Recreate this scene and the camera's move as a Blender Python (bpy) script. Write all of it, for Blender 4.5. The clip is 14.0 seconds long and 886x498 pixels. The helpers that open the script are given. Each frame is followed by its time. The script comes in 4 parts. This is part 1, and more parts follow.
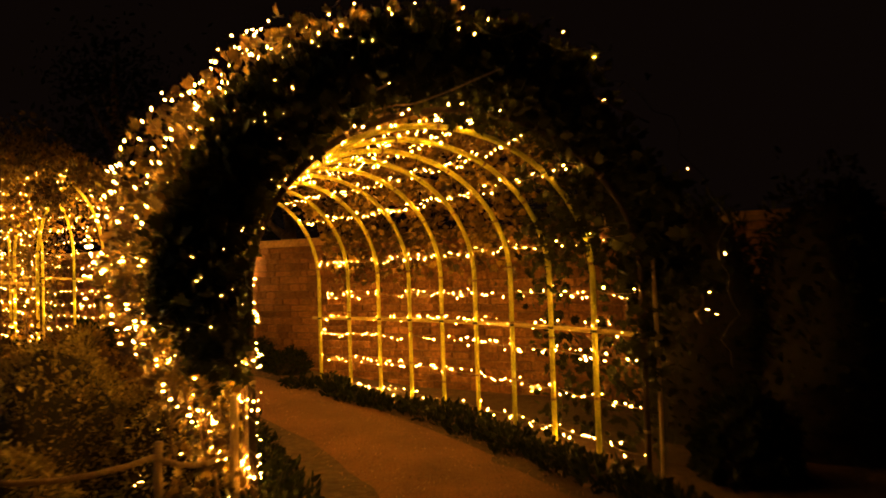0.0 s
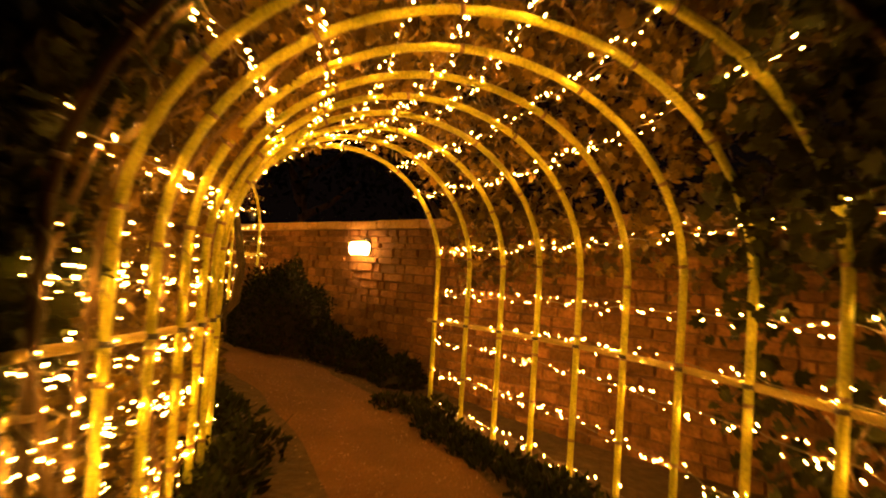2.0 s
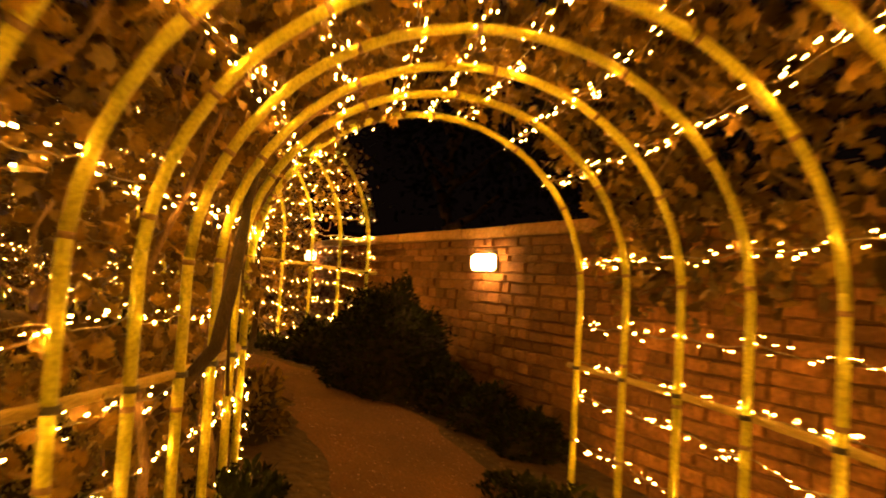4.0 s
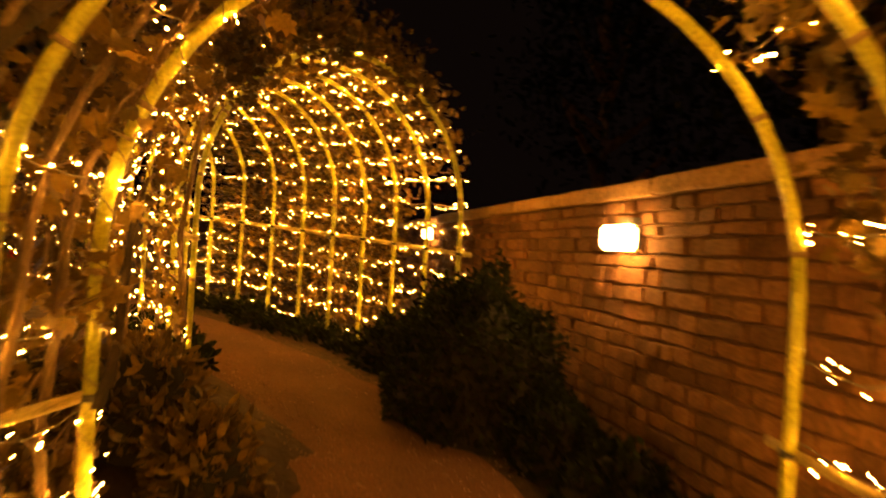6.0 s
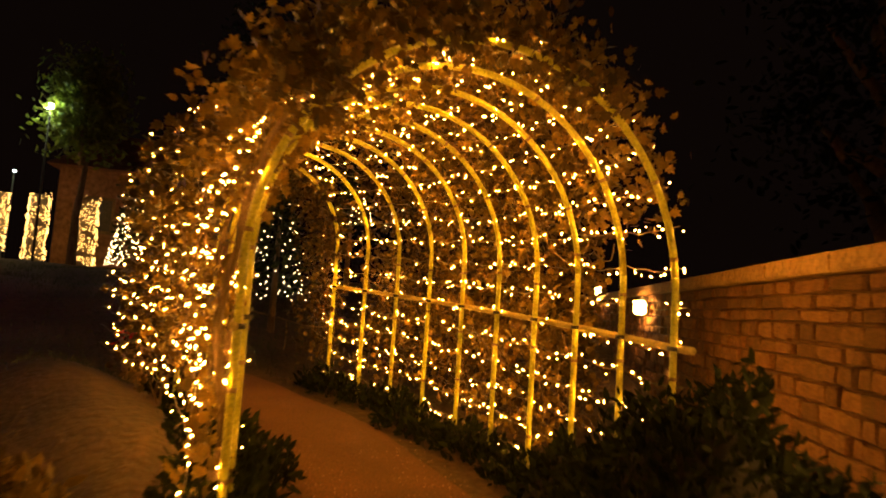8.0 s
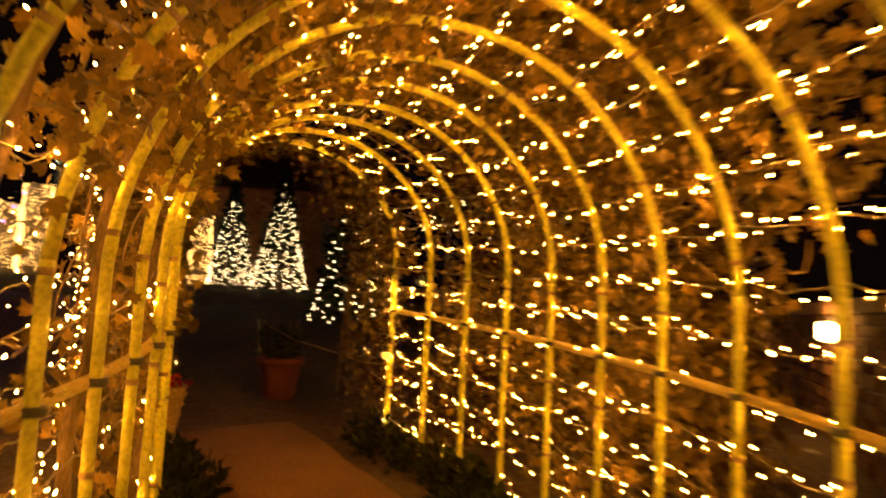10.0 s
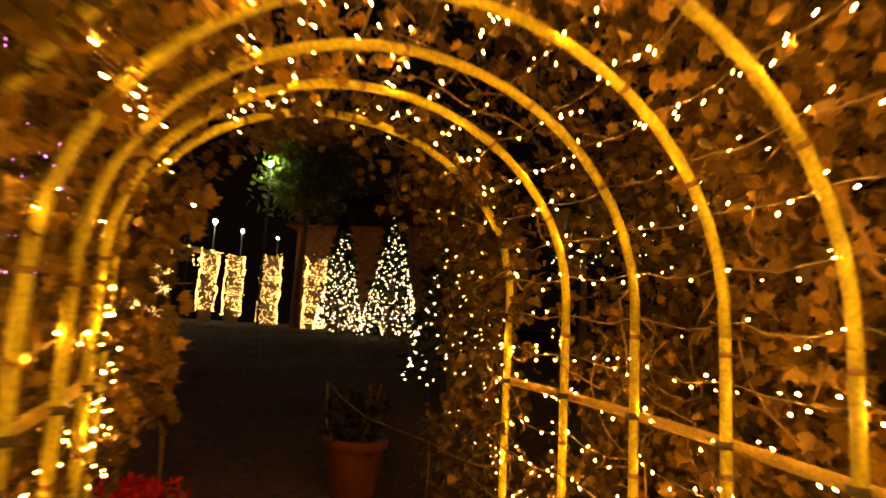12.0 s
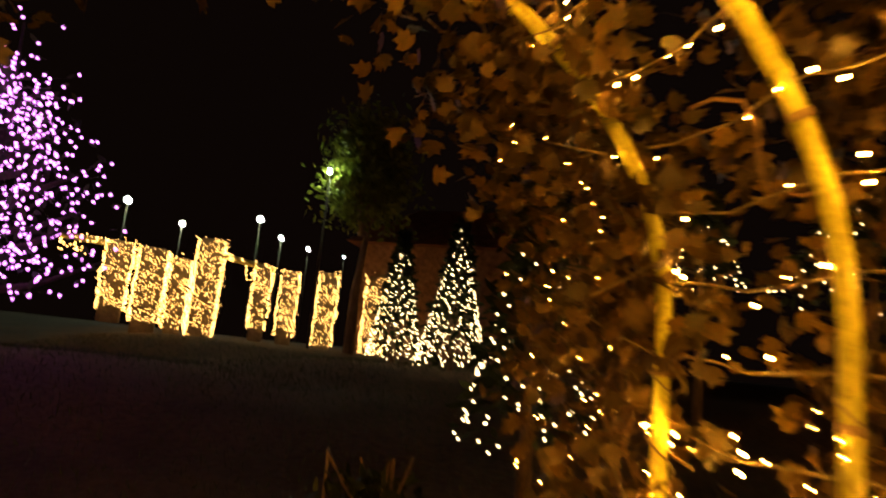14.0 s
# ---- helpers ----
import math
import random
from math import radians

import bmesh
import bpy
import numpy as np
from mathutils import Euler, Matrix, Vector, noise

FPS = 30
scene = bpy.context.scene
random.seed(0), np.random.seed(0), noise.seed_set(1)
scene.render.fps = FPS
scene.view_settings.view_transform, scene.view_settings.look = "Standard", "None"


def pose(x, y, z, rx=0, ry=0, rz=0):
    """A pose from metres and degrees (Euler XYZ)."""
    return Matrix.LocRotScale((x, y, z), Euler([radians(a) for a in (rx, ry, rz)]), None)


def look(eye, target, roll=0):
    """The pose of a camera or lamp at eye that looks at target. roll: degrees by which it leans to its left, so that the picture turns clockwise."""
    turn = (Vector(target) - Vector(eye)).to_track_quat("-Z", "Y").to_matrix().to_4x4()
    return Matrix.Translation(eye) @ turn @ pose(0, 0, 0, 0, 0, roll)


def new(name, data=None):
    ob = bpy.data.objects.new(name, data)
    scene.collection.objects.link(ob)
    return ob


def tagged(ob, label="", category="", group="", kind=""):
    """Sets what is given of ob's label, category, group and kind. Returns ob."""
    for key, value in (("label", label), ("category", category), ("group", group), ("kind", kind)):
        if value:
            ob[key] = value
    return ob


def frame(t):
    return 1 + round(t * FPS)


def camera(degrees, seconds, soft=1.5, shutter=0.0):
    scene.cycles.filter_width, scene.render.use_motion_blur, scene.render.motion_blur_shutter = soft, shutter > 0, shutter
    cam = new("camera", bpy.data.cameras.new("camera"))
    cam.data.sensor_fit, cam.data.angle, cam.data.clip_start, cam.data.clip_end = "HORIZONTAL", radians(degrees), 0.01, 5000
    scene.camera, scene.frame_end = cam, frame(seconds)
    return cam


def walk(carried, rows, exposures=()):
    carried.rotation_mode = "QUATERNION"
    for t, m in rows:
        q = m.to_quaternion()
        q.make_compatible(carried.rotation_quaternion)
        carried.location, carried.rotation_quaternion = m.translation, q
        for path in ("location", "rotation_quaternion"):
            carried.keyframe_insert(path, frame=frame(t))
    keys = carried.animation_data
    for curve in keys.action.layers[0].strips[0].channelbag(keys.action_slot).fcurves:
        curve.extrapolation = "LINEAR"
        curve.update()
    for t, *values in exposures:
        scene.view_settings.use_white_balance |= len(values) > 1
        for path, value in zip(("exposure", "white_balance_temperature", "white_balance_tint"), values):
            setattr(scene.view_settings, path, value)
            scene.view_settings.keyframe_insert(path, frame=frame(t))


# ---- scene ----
cam = camera(68.9, 14.0, soft=1.9, shutter=0.9)
PATH = [
    (0, (-0.079, 0.041, 1.645), (-0.068, 2.04, 1.702), -1.9),
    (0.5, (0.132, 0.677, 1.612), (0.04, 2.673, 1.675), 0.2),
    (1, (0.452, 1.314, 1.546), (0.157, 3.291, 1.59), 1.1),
    (1.5, (0.549, 1.984, 1.496), (0.002, 3.908, 1.533), 1.5),
    (2, (0.558, 2.668, 1.487), (-0.104, 4.554, 1.567), 3.8),
    (4.5, (-0.182, 5.313, 1.565), (-1.412, 6.889, 1.626), 2.8),
    (5, (-0.416, 5.905, 1.55), (-1.719, 7.417, 1.432), 0.9),
    (5.5, (-0.642, 6.463, 1.568), (-2.036, 7.892, 1.447), 0.2),
    (6, (-0.929, 6.921, 1.611), (-2.445, 8.226, 1.618), 3.6),
    (6.5, (-1.275, 7.403, 1.623), (-2.92, 8.541, 1.622), 3.3),
    (7, (-1.641, 7.703, 1.642), (-3.409, 8.635, 1.737), 3.6),
    (9.5, (-3.45, 9.117, 1.914), (-5.382, 9.611, 2.067), 2.9),
    (10, (-3.919, 9.268, 1.935), (-5.887, 9.582, 2.109), 3.0),
    (10.5, (-4.42, 9.351, 1.968), (-6.408, 9.461, 2.162), 2.5),
    (11, (-4.905, 9.41, 2.005), (-6.891, 9.4, 2.241), 1.0),
    (11.5, (-5.402, 9.42, 2.041), (-7.384, 9.329, 2.291), 3.2),
    (12, (-5.866, 9.519, 2.063), (-7.845, 9.432, 2.342), 3.1),
    (12.5, (-6.337, 9.548, 2.066), (-8.317, 9.437, 2.324), 3.6),
    (13, (-6.801, 9.601, 2.095), (-8.779, 9.446, 2.352), 2.2),
    (13.5, (-7.281, 9.551, 2.108), (-9.248, 9.32, 2.385), 4.9),
    (14, (-7.701, 9.441, 2.156), (-9.645, 9.124, 2.501), 5.8),
]
walk(cam, [(t, look(e, a, r)) for t, e, a, r in PATH])

# ---- night sky and exposure ----
world = bpy.data.worlds.new("night")
scene.world = world
world.use_nodes = True
world.node_tree.nodes["Background"].inputs[0].default_value = (1.0, 0.5, 0.35, 1)
world.node_tree.nodes["Background"].inputs[1].default_value = 0.0018
scene.view_settings.exposure = 0.76

AMBER = (1.0, 0.405, 0.036)
BULB = 420.0
LAMP = 52.0


# ---- materials ----
def mat(name, rough=0.8, metal=0.0):
    m = bpy.data.materials.new(name)
    m.use_nodes = True
    b = m.node_tree.nodes["Principled BSDF"]
    b.inputs["Roughness"].default_value = rough
    b.inputs["Metallic"].default_value = metal
    return m, m.node_tree, b


def ramp(t, fac, stops):
    r = t.nodes.new("ShaderNodeValToRGB")
    e = r.color_ramp.elements
    while len(e) < len(stops):
        e.new(0.5)
    for q, (p, c) in zip(e, stops):
        q.position, q.color = p, (*c, 1)
    t.links.new(fac, r.inputs[0])
    return r.outputs[0]


def noise_tex(t, scale, detail=4.0, space="Object", stretch=None):
    c = t.nodes.new("ShaderNodeTexCoord")
    n = t.nodes.new("ShaderNodeTexNoise")
    n.inputs["Scale"].default_value, n.inputs["Detail"].default_value = scale, detail
    v = c.outputs[space]
    if stretch:
        mp = t.nodes.new("ShaderNodeMapping")
        mp.inputs["Scale"].default_value = stretch
        t.links.new(v, mp.inputs[0])
        v = mp.outputs[0]
    t.links.new(v, n.inputs["Vector"])
    return n.outputs["Fac"]


def mixc(t, a, b, fac, mode="MIX"):
    m = t.nodes.new("ShaderNodeMix")
    m.data_type, m.blend_type = "RGBA", mode
    for sock, v in ((m.inputs[0], fac), (m.inputs[6], a), (m.inputs[7], b)):
        if isinstance(v, (int, float)):
            sock.default_value = v
        elif isinstance(v, tuple):
            sock.default_value = (*v, 1)
        else:
            t.links.new(v, sock)
    return m.outputs[2]


def bump(t, b, height, strength, dist=0.01):
    n = t.nodes.new("ShaderNodeBump")
    n.inputs["Strength"].default_value, n.inputs["Distance"].default_value = strength, dist
    t.links.new(height, n.inputs["Height"])
    t.links.new(n.outputs[0], b.inputs["Normal"])


def surface(name, dark, light, scale, rough=0.85, fine=None, strength=0.5, dist=0.01, island=0.0, obj=0.0, stretch=None):
    """Two scales of variation between two colours, with relief."""
    m, t, b = mat(name, rough)
    big = noise_tex(t, scale, 5, stretch=stretch)
    small = noise_tex(t, fine or scale * 9, 4, stretch=stretch)
    col = mixc(t, ramp(t, big, [(0.3, dark), (0.72, light)]), ramp(t, small, [(0.3, (0.45, 0.45, 0.45)), (0.7, (1.25, 1.25, 1.25))]), 0.8, "MULTIPLY")
    for amount, node, sock in ((island, "ShaderNodeNewGeometry", "Random Per Island"), (obj, "ShaderNodeObjectInfo", "Random")):
        if amount:
            g = t.nodes.new(node)
            lo, hi = 1 - amount, 1 + amount
            col = mixc(t, col, ramp(t, g.outputs[sock], [(0.0, (lo, lo * 0.97, lo * 0.92)), (1.0, (hi, hi, hi))]), 1.0, "MULTIPLY")
    t.links.new(col, b.inputs["Base Color"])
    bump(t, b, small, strength, dist)
    return m


def leafy(name, dark, light, gloss=0.5):
    m, t, b = mat(name, gloss)
    b.inputs["Specular IOR Level"].default_value = 0.5 if gloss < 0.55 else 0.15
    g = t.nodes.new("ShaderNodeNewGeometry")
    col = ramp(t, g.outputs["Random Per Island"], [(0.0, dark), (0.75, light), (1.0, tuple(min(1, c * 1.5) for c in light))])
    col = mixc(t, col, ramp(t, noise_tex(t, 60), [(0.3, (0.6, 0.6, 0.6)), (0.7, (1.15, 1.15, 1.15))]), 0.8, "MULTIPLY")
    t.links.new(col, b.inputs["Base Color"])
    tr = t.nodes.new("ShaderNodeBsdfTranslucent")
    t.links.new(col, tr.inputs[0])
    mx = t.nodes.new("ShaderNodeMixShader")
    mx.inputs[0].default_value = 0.3
    t.links.new(b.outputs[0], mx.inputs[1])
    t.links.new(tr.outputs[0], mx.inputs[2])
    t.links.new(mx.outputs[0], t.nodes["Material Output"].inputs[0])
    return m


def glow(name, colour, strength):
    m, t, b = mat(name, 0.3)
    b.inputs["Base Color"].default_value = (0.8, 0.75, 0.65, 1)
    b.inputs["Emission Color"].default_value = (*colour, 1)
    b.inputs["Emission Strength"].default_value = strength
    return m


M_BULB = glow("warm_bulb", AMBER, BULB)
M_BULB_W = glow("pale_bulb", (1.0, 0.68, 0.3), 7.5)
M_BULB_WALL = glow("column_bulb", (1.0, 0.52, 0.12), 6.0)
M_BULB_P = glow("pink_bulb", (0.85, 0.24, 1.0), 2.5)
M_LAMP = glow("lamp_glass", (1.0, 0.46, 0.09), LAMP)
M_STREET = glow("street_lamp_glass", (0.74, 1.0, 0.7), 190.0)
M_POLE = surface("bamboo_pole", (0.36, 0.36, 0.025), (0.56, 0.54, 0.04), 7, 0.45, strength=0.25, dist=0.004, obj=0.12)
M_NODE = surface("bamboo_node", (0.16, 0.1, 0.04), (0.3, 0.2, 0.08), 20, 0.6)
M_RAIL = surface("weathered_rail", (0.3, 0.22, 0.05), (0.5, 0.39, 0.09), 6, 0.7, stretch=(1, 1, 4))
M_WIRE = surface("pale_wire", (0.13, 0.1, 0.045), (0.22, 0.17, 0.08), 30, 0.6)
M_TIE = surface("cable_tie", (0.02, 0.02, 0.018), (0.05, 0.045, 0.04), 30, 0.5)
M_PATH = surface("gravel_path", (0.088, 0.034, 0.01), (0.17, 0.07, 0.022), 1.6, 0.95, fine=55, strength=0.7, dist=0.012)
M_GRAVEL = surface("gravel_stone", (0.16, 0.09, 0.05), (0.34, 0.22, 0.13), 9, 0.9, island=0.4)
M_EARTH = surface("earth", (0.032, 0.017, 0.007), (0.08, 0.043, 0.017), 0.9, 0.97, fine=14, strength=0.8, dist=0.03)
M_LAWN = surface("lawn_blades", (0.02, 0.03, 0.008), (0.05, 0.065, 0.02), 1.2, 0.7, island=0.35)
M_STONE = surface("wall_stone", (0.12, 0.054, 0.019), (0.26, 0.126, 0.043), 4, 0.95, fine=30, strength=0.7, dist=0.012, obj=0.36)
M_STONE_J = surface("wall_stone_far", (0.12, 0.054, 0.019), (0.26, 0.126, 0.043), 4, 0.95, fine=30, strength=0.7, dist=0.012, island=0.36)
M_MORTAR = surface("mortar", (0.095, 0.046, 0.018), (0.2, 0.1, 0.036), 5, 0.97, fine=60, strength=0.8)
M_COPING = surface("coping_stone", (0.3, 0.175, 0.075), (0.46, 0.29, 0.13), 2.5, 0.9, fine=30, strength=0.6, obj=0.12)
M_VINE_LEAF = leafy("vine_leaf", (0.066, 0.041, 0.005), (0.21, 0.13, 0.015))
# Dark copy of the vine leaf; the entrance's shade is put into the colour.
M_SHADED_VINE_LEAF = leafy("shaded_vine_leaf", (0.009, 0.013, 0.004), (0.032, 0.036, 0.011), 0.6)
# Autumn leaf, and the vine leaf's shaded copy where leaves should look dimly lit.
M_DIM_GOLD_LEAF = leafy("dim_autumn_leaf", (0.026, 0.017, 0.003), (0.092, 0.056, 0.008))
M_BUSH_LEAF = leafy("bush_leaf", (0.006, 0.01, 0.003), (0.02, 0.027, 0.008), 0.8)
# Brighter green than other trees: the street lamp's glow is put into the colour.
M_LAMPLIT_LEAF = leafy("lamplit_leaf", (0.08, 0.095, 0.012), (0.17, 0.185, 0.025), 0.6)
M_CLIP_LEAF = leafy("clipped_leaf", (0.18, 0.15, 0.045), (0.42, 0.33, 0.11), 0.7)
M_CONE_LEAF = leafy("conifer_needle", (0.01, 0.016, 0.006), (0.035, 0.045, 0.016), 0.6)
M_BARK = surface("vine_bark", (0.1, 0.062, 0.03), (0.24, 0.155, 0.08), 14, 0.9, strength=0.9, dist=0.01, stretch=(1, 1, 0.25))
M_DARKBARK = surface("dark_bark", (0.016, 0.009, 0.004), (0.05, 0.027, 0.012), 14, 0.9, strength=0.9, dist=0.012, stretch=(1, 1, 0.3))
M_CORE = surface("shrub_core_stalk", (0.008, 0.007, 0.003), (0.022, 0.018, 0.008), 9, 0.95)
M_TERRA = surface("terracotta", (0.085, 0.018, 0.009), (0.15, 0.036, 0.018), 5, 0.85, strength=0.3)
M_ROPE = surface("rope", (0.3, 0.2, 0.09), (0.5, 0.36, 0.18), 40, 0.9, strength=0.8)
M_STAKE = surface("stake_wood", (0.3, 0.2, 0.09), (0.52, 0.38, 0.18), 8, 0.8, stretch=(1, 1, 0.2))
M_METAL = surface("lamp_metal", (0.05, 0.045, 0.04), (0.1, 0.09, 0.08), 12, 0.5)
M_WICKER = surface("wicker", (0.22, 0.13, 0.05), (0.42, 0.28, 0.12), 50, 0.8, strength=0.8)
M_RED = leafy("red_petal", (0.3, 0.01, 0.01), (0.6, 0.03, 0.02), 0.6)
M_COLUMN = surface("column_timber", (0.12, 0.08, 0.04), (0.24, 0.16, 0.08), 3, 0.8)
M_ROOF = surface("roof_tile", (0.16, 0.06, 0.03), (0.28, 0.11, 0.06), 4, 0.9)
M_FACADE = surface("far_facade", (0.2, 0.1, 0.05), (0.3, 0.16, 0.09), 1, 0.9)


# ---- helpers for meshes ----
def link(name, me, material, parent=None, label="", kind=""):
    if material:
        me.materials.append(material)
    ob = new(name, me)
    if parent is not None:
        ob.parent = parent
    return tagged(ob, label, kind=kind)


def part(name, bm, material, parent=None, label="", smooth=False, kind=""):
    me = bpy.data.meshes.new(name)
    if smooth:
        for f in bm.faces:
            f.smooth = True
    bm.to_mesh(me)
    bm.free()
    return link(name, me, material, parent, label, kind)


def raw(name, verts, faces, material, parent=None, label="", smooth=False, kind=""):
    me = bpy.data.meshes.new(name)
    me.from_pydata(verts, [], faces)
    if smooth:
        me.shade_smooth()
    return link(name, me, material, parent, label, kind)


def thing(name, label, category, group="", at=(0, 0, 0)):
    ob = new(name)
    ob.empty_display_size = 0.1
    ob.location = at
    return tagged(ob, label, category, group)


def tube_data(pts, radius, sides=8, caps=True, taper=None):
    """Verts and faces of a tube along points; radius may vary by taper(u)."""
    pts = [Vector(p) for p in pts]
    verts, faces = [], []
    up = None
    for i, p in enumerate(pts):
        d = (pts[min(i + 1, len(pts) - 1)] - pts[max(i - 1, 0)]).normalized()
        if up is None:
            up = Vector((0, 0, 1)) if abs(d.z) < 0.9 else Vector((1, 0, 0))
        a = d.cross(up)
        a = a.normalized() if a.length > 1e-5 else Vector((1, 0, 0))
        b = a.cross(d).normalized()
        up = b
        r = radius * (taper(i / (len(pts) - 1)) if taper else 1)
        for k in range(sides):
            w = 2 * math.pi * k / sides
            verts.append(tuple(p + a * (r * math.cos(w)) + b * (r * math.sin(w))))
    for i in range(len(pts) - 1):
        for k in range(sides):
            n = (k + 1) % sides
            faces.append((i * sides + k, i * sides + n, (i + 1) * sides + n, (i + 1) * sides + k))
    if caps:
        faces.append(tuple(range(sides))[::-1])
        faces.append(tuple(range(len(verts) - sides, len(verts))))
    return verts, faces


def tube(name, pts, radius, material, parent=None, label="", sides=8, taper=None):
    v, f = tube_data(pts, radius, sides, True, taper)
    return raw(name, v, f, material, parent, label, smooth=True)


def tubes(name, runs, radius, material, parent=None, label="", sides=5, kind="", taper=None):
    v, f = [], []
    for pts in runs:
        a, b = tube_data(pts, radius, sides, True, taper)
        o = len(v)
        v += a
        f += [tuple(i + o for i in q) for q in b]
    return raw(name, v, f, material, parent, label, smooth=True, kind=kind)


def boxbm(sx, sy, sz, bevel=0.0, at=(0, 0, 0)):
    bm = bmesh.new()
    bmesh.ops.create_cube(bm, size=1, matrix=Matrix.Translation(at) @ Matrix.Diagonal((sx, sy, sz, 1)))
    if bevel:
        bmesh.ops.bevel(bm, geom=bm.edges[:], offset=bevel, segments=2, affect="EDGES")
    return bm


def lathe(name, profile, material, parent=None, label="", sides=24):
    v = [(r * math.cos(2 * math.pi * k / sides), r * math.sin(2 * math.pi * k / sides), z) for r, z in profile for k in range(sides)]
    f = [(i * sides + k, i * sides + (k + 1) % sides, (i + 1) * sides + (k + 1) % sides, (i + 1) * sides + k)
         for i in range(len(profile) - 1) for k in range(sides)]
    f.append(tuple(range(sides))[::-1])
    return raw(name, v, f, material, parent, label, smooth=True)


LOBED = [(0, 0), (0.28, 0.05), (0.5, 0.3), (0.3, 0.38), (0.42, 0.68), (0.16, 0.66), (0, 1.0), (-0.16, 0.66), (-0.42, 0.68), (-0.3, 0.38), (-0.5, 0.3), (-0.28, 0.05)]
OVAL = [(0, 0), (0.2, 0.3), (0.17, 0.7), (0, 1.0), (-0.17, 0.7), (-0.2, 0.3)]
BLADE = [(-0.05, 0), (0.05, 0), (0.03, 0.6), (0, 1.0)]


def leaves(name, places, size, outline, material, parent=None, label="", seed=1, flat=0.0, out=None, kind="stuff"):
    """Many small folded leaves at the places; flat: how far they turn towards level; out: a way for each to point."""
    rs = np.random.RandomState(seed)
    places = np.array(places, float)
    n, k = len(places), len(outline)
    o = np.array(outline, float)
    y = rs.normal(size=(n, 3))
    if out is not None:
        y = y * 0.7 + np.array(out, float)
    y[:, 2] *= 1 - flat
    y /= np.linalg.norm(y, axis=1)[:, None] + 1e-9
    z = rs.normal(size=(n, 3))
    z[:, 2] += 2.5 * flat
    x = np.cross(y, z)
    x /= np.linalg.norm(x, axis=1)[:, None] + 1e-9
    z = np.cross(x, y)
    s = size * rs.uniform(0.6, 1.3, n)
    curl = rs.uniform(-0.25, 0.3, n)
    px, py = o[:, 0], o[:, 1]
    pz = np.abs(px)[None, :] * curl[:, None] * 1.2 - (py ** 2)[None, :] * curl[:, None]
    v = places[:, None, :] + s[:, None, None] * (px[None, :, None] * x[:, None, :] + py[None, :, None] * y[:, None, :] + pz[:, :, None] * z[:, None, :])
    faces = [tuple(range(i * k, i * k + k)) for i in range(n)]
    return raw(name, v.reshape(-1, 3).tolist(), faces, material, parent, label, kind=kind)


# ---- the lie of the land ----
LEVELS = [(0, 0, 0.03), (0.5, 2.5, -0.06), (-0.5, 5.5, -0.06), (1.5, 6, -0.08), (-1.0, 8.0, -0.04), (-3, 5, 0.0), (-5, 3, 0.0), (4, 4, -0.05), (-1.8, 9.4, -0.05), (-0.5, 8.3, -0.08), (0.7, 6.8, -0.08), (5, -4, 0.0), (-4, -4, 0.0),
          (-2.5, 8.3, 0.1), (-3.4, 9.1, 0.3), (-3.5, 10.6, 0.3), (-5.1, 10.7, 0.46), (-5.1, 8.4, 0.4), (-6.5, 9.6, 0.47), (-7.6, 10.7, 0.58), (-8.2, 9.2, 0.66),
          (-9.4, 9.7, 0.88), (-8.4, 7.8, 0.7), (-10.5, 8.7, 1.02), (-12.8, 9.2, 1.4), (-15, 8, 1.75), (-18.5, 7.5, 2.1), (-14.4, 3.8, 1.9), (-11, 5, 1.1), (-22, 3, 2.2),
          (-26, 0, 2.3), (-30, 10, 2.6), (-20, 14, 2.0), (-9, 14, 0.9), (-14, 15, 1.4), (-8, 4, 0.5), (-30, -10, 2.4), (-15, -6, 1.2)]
LV = np.array(LEVELS)


BANK = [(-4.8, 8.15), (-6.3, 8.1), (-7.8, 7.65), (-8.7, 7.2)]


def bank_z(x, y):
    best = 9.0
    for (ax, ay), (bx, by) in zip(BANK, BANK[1:]):
        dx, dy = bx - ax, by - ay
        t = max(0.0, min(1.0, ((x - ax) * dx + (y - ay) * dy) / (dx * dx + dy * dy)))
        best = min(best, math.hypot(x - ax - dx * t, y - ay - dy * t))
    return 0.36 * math.exp(-best * best / (2 * 0.42 ** 2))


def ground_z(x, y):
    d2 = (LV[:, 0] - x) ** 2 + (LV[:, 1] - y) ** 2
    w = np.exp(-d2 / (2 * 1.3 ** 2)) + 0.02 * np.exp(-d2 / (2 * 5.0 ** 2)) + 1e-9 / (1 + d2)
    return float((w * LV[:, 2]).sum() / w.sum()) + bank_z(x, y)


def axis(lo, hi, fine_lo, fine_hi, step):
    a = list(np.arange(fine_lo, fine_hi + 1e-6, step))
    s, v = step, fine_lo
    left, right = [], []
    while v > lo:
        s *= 1.35
        v -= s
        left.append(v)
    s, v = step, a[-1]
    while v < hi:
        s *= 1.35
        v += s
        right.append(v)
    return left[::-1] + a + right


gx, gy = axis(-900, 900, -24, 5, 0.3), axis(-900, 900, -3, 17, 0.3)
gv = [(x, y, ground_z(x, y) + 0.02 * noise.noise((x * 1.3, y * 1.3, 0))) for y in gy for x in gx]
gf = [(j * len(gx) + i, j * len(gx) + i + 1, (j + 1) * len(gx) + i + 1, (j + 1) * len(gx) + i) for j in range(len(gy) - 1) for i in range(len(gx) - 1)]
tagged(raw("ground", gv, gf, M_EARTH, smooth=True), "dark garden soil rising gently towards a lawn", "ground", kind="structure")


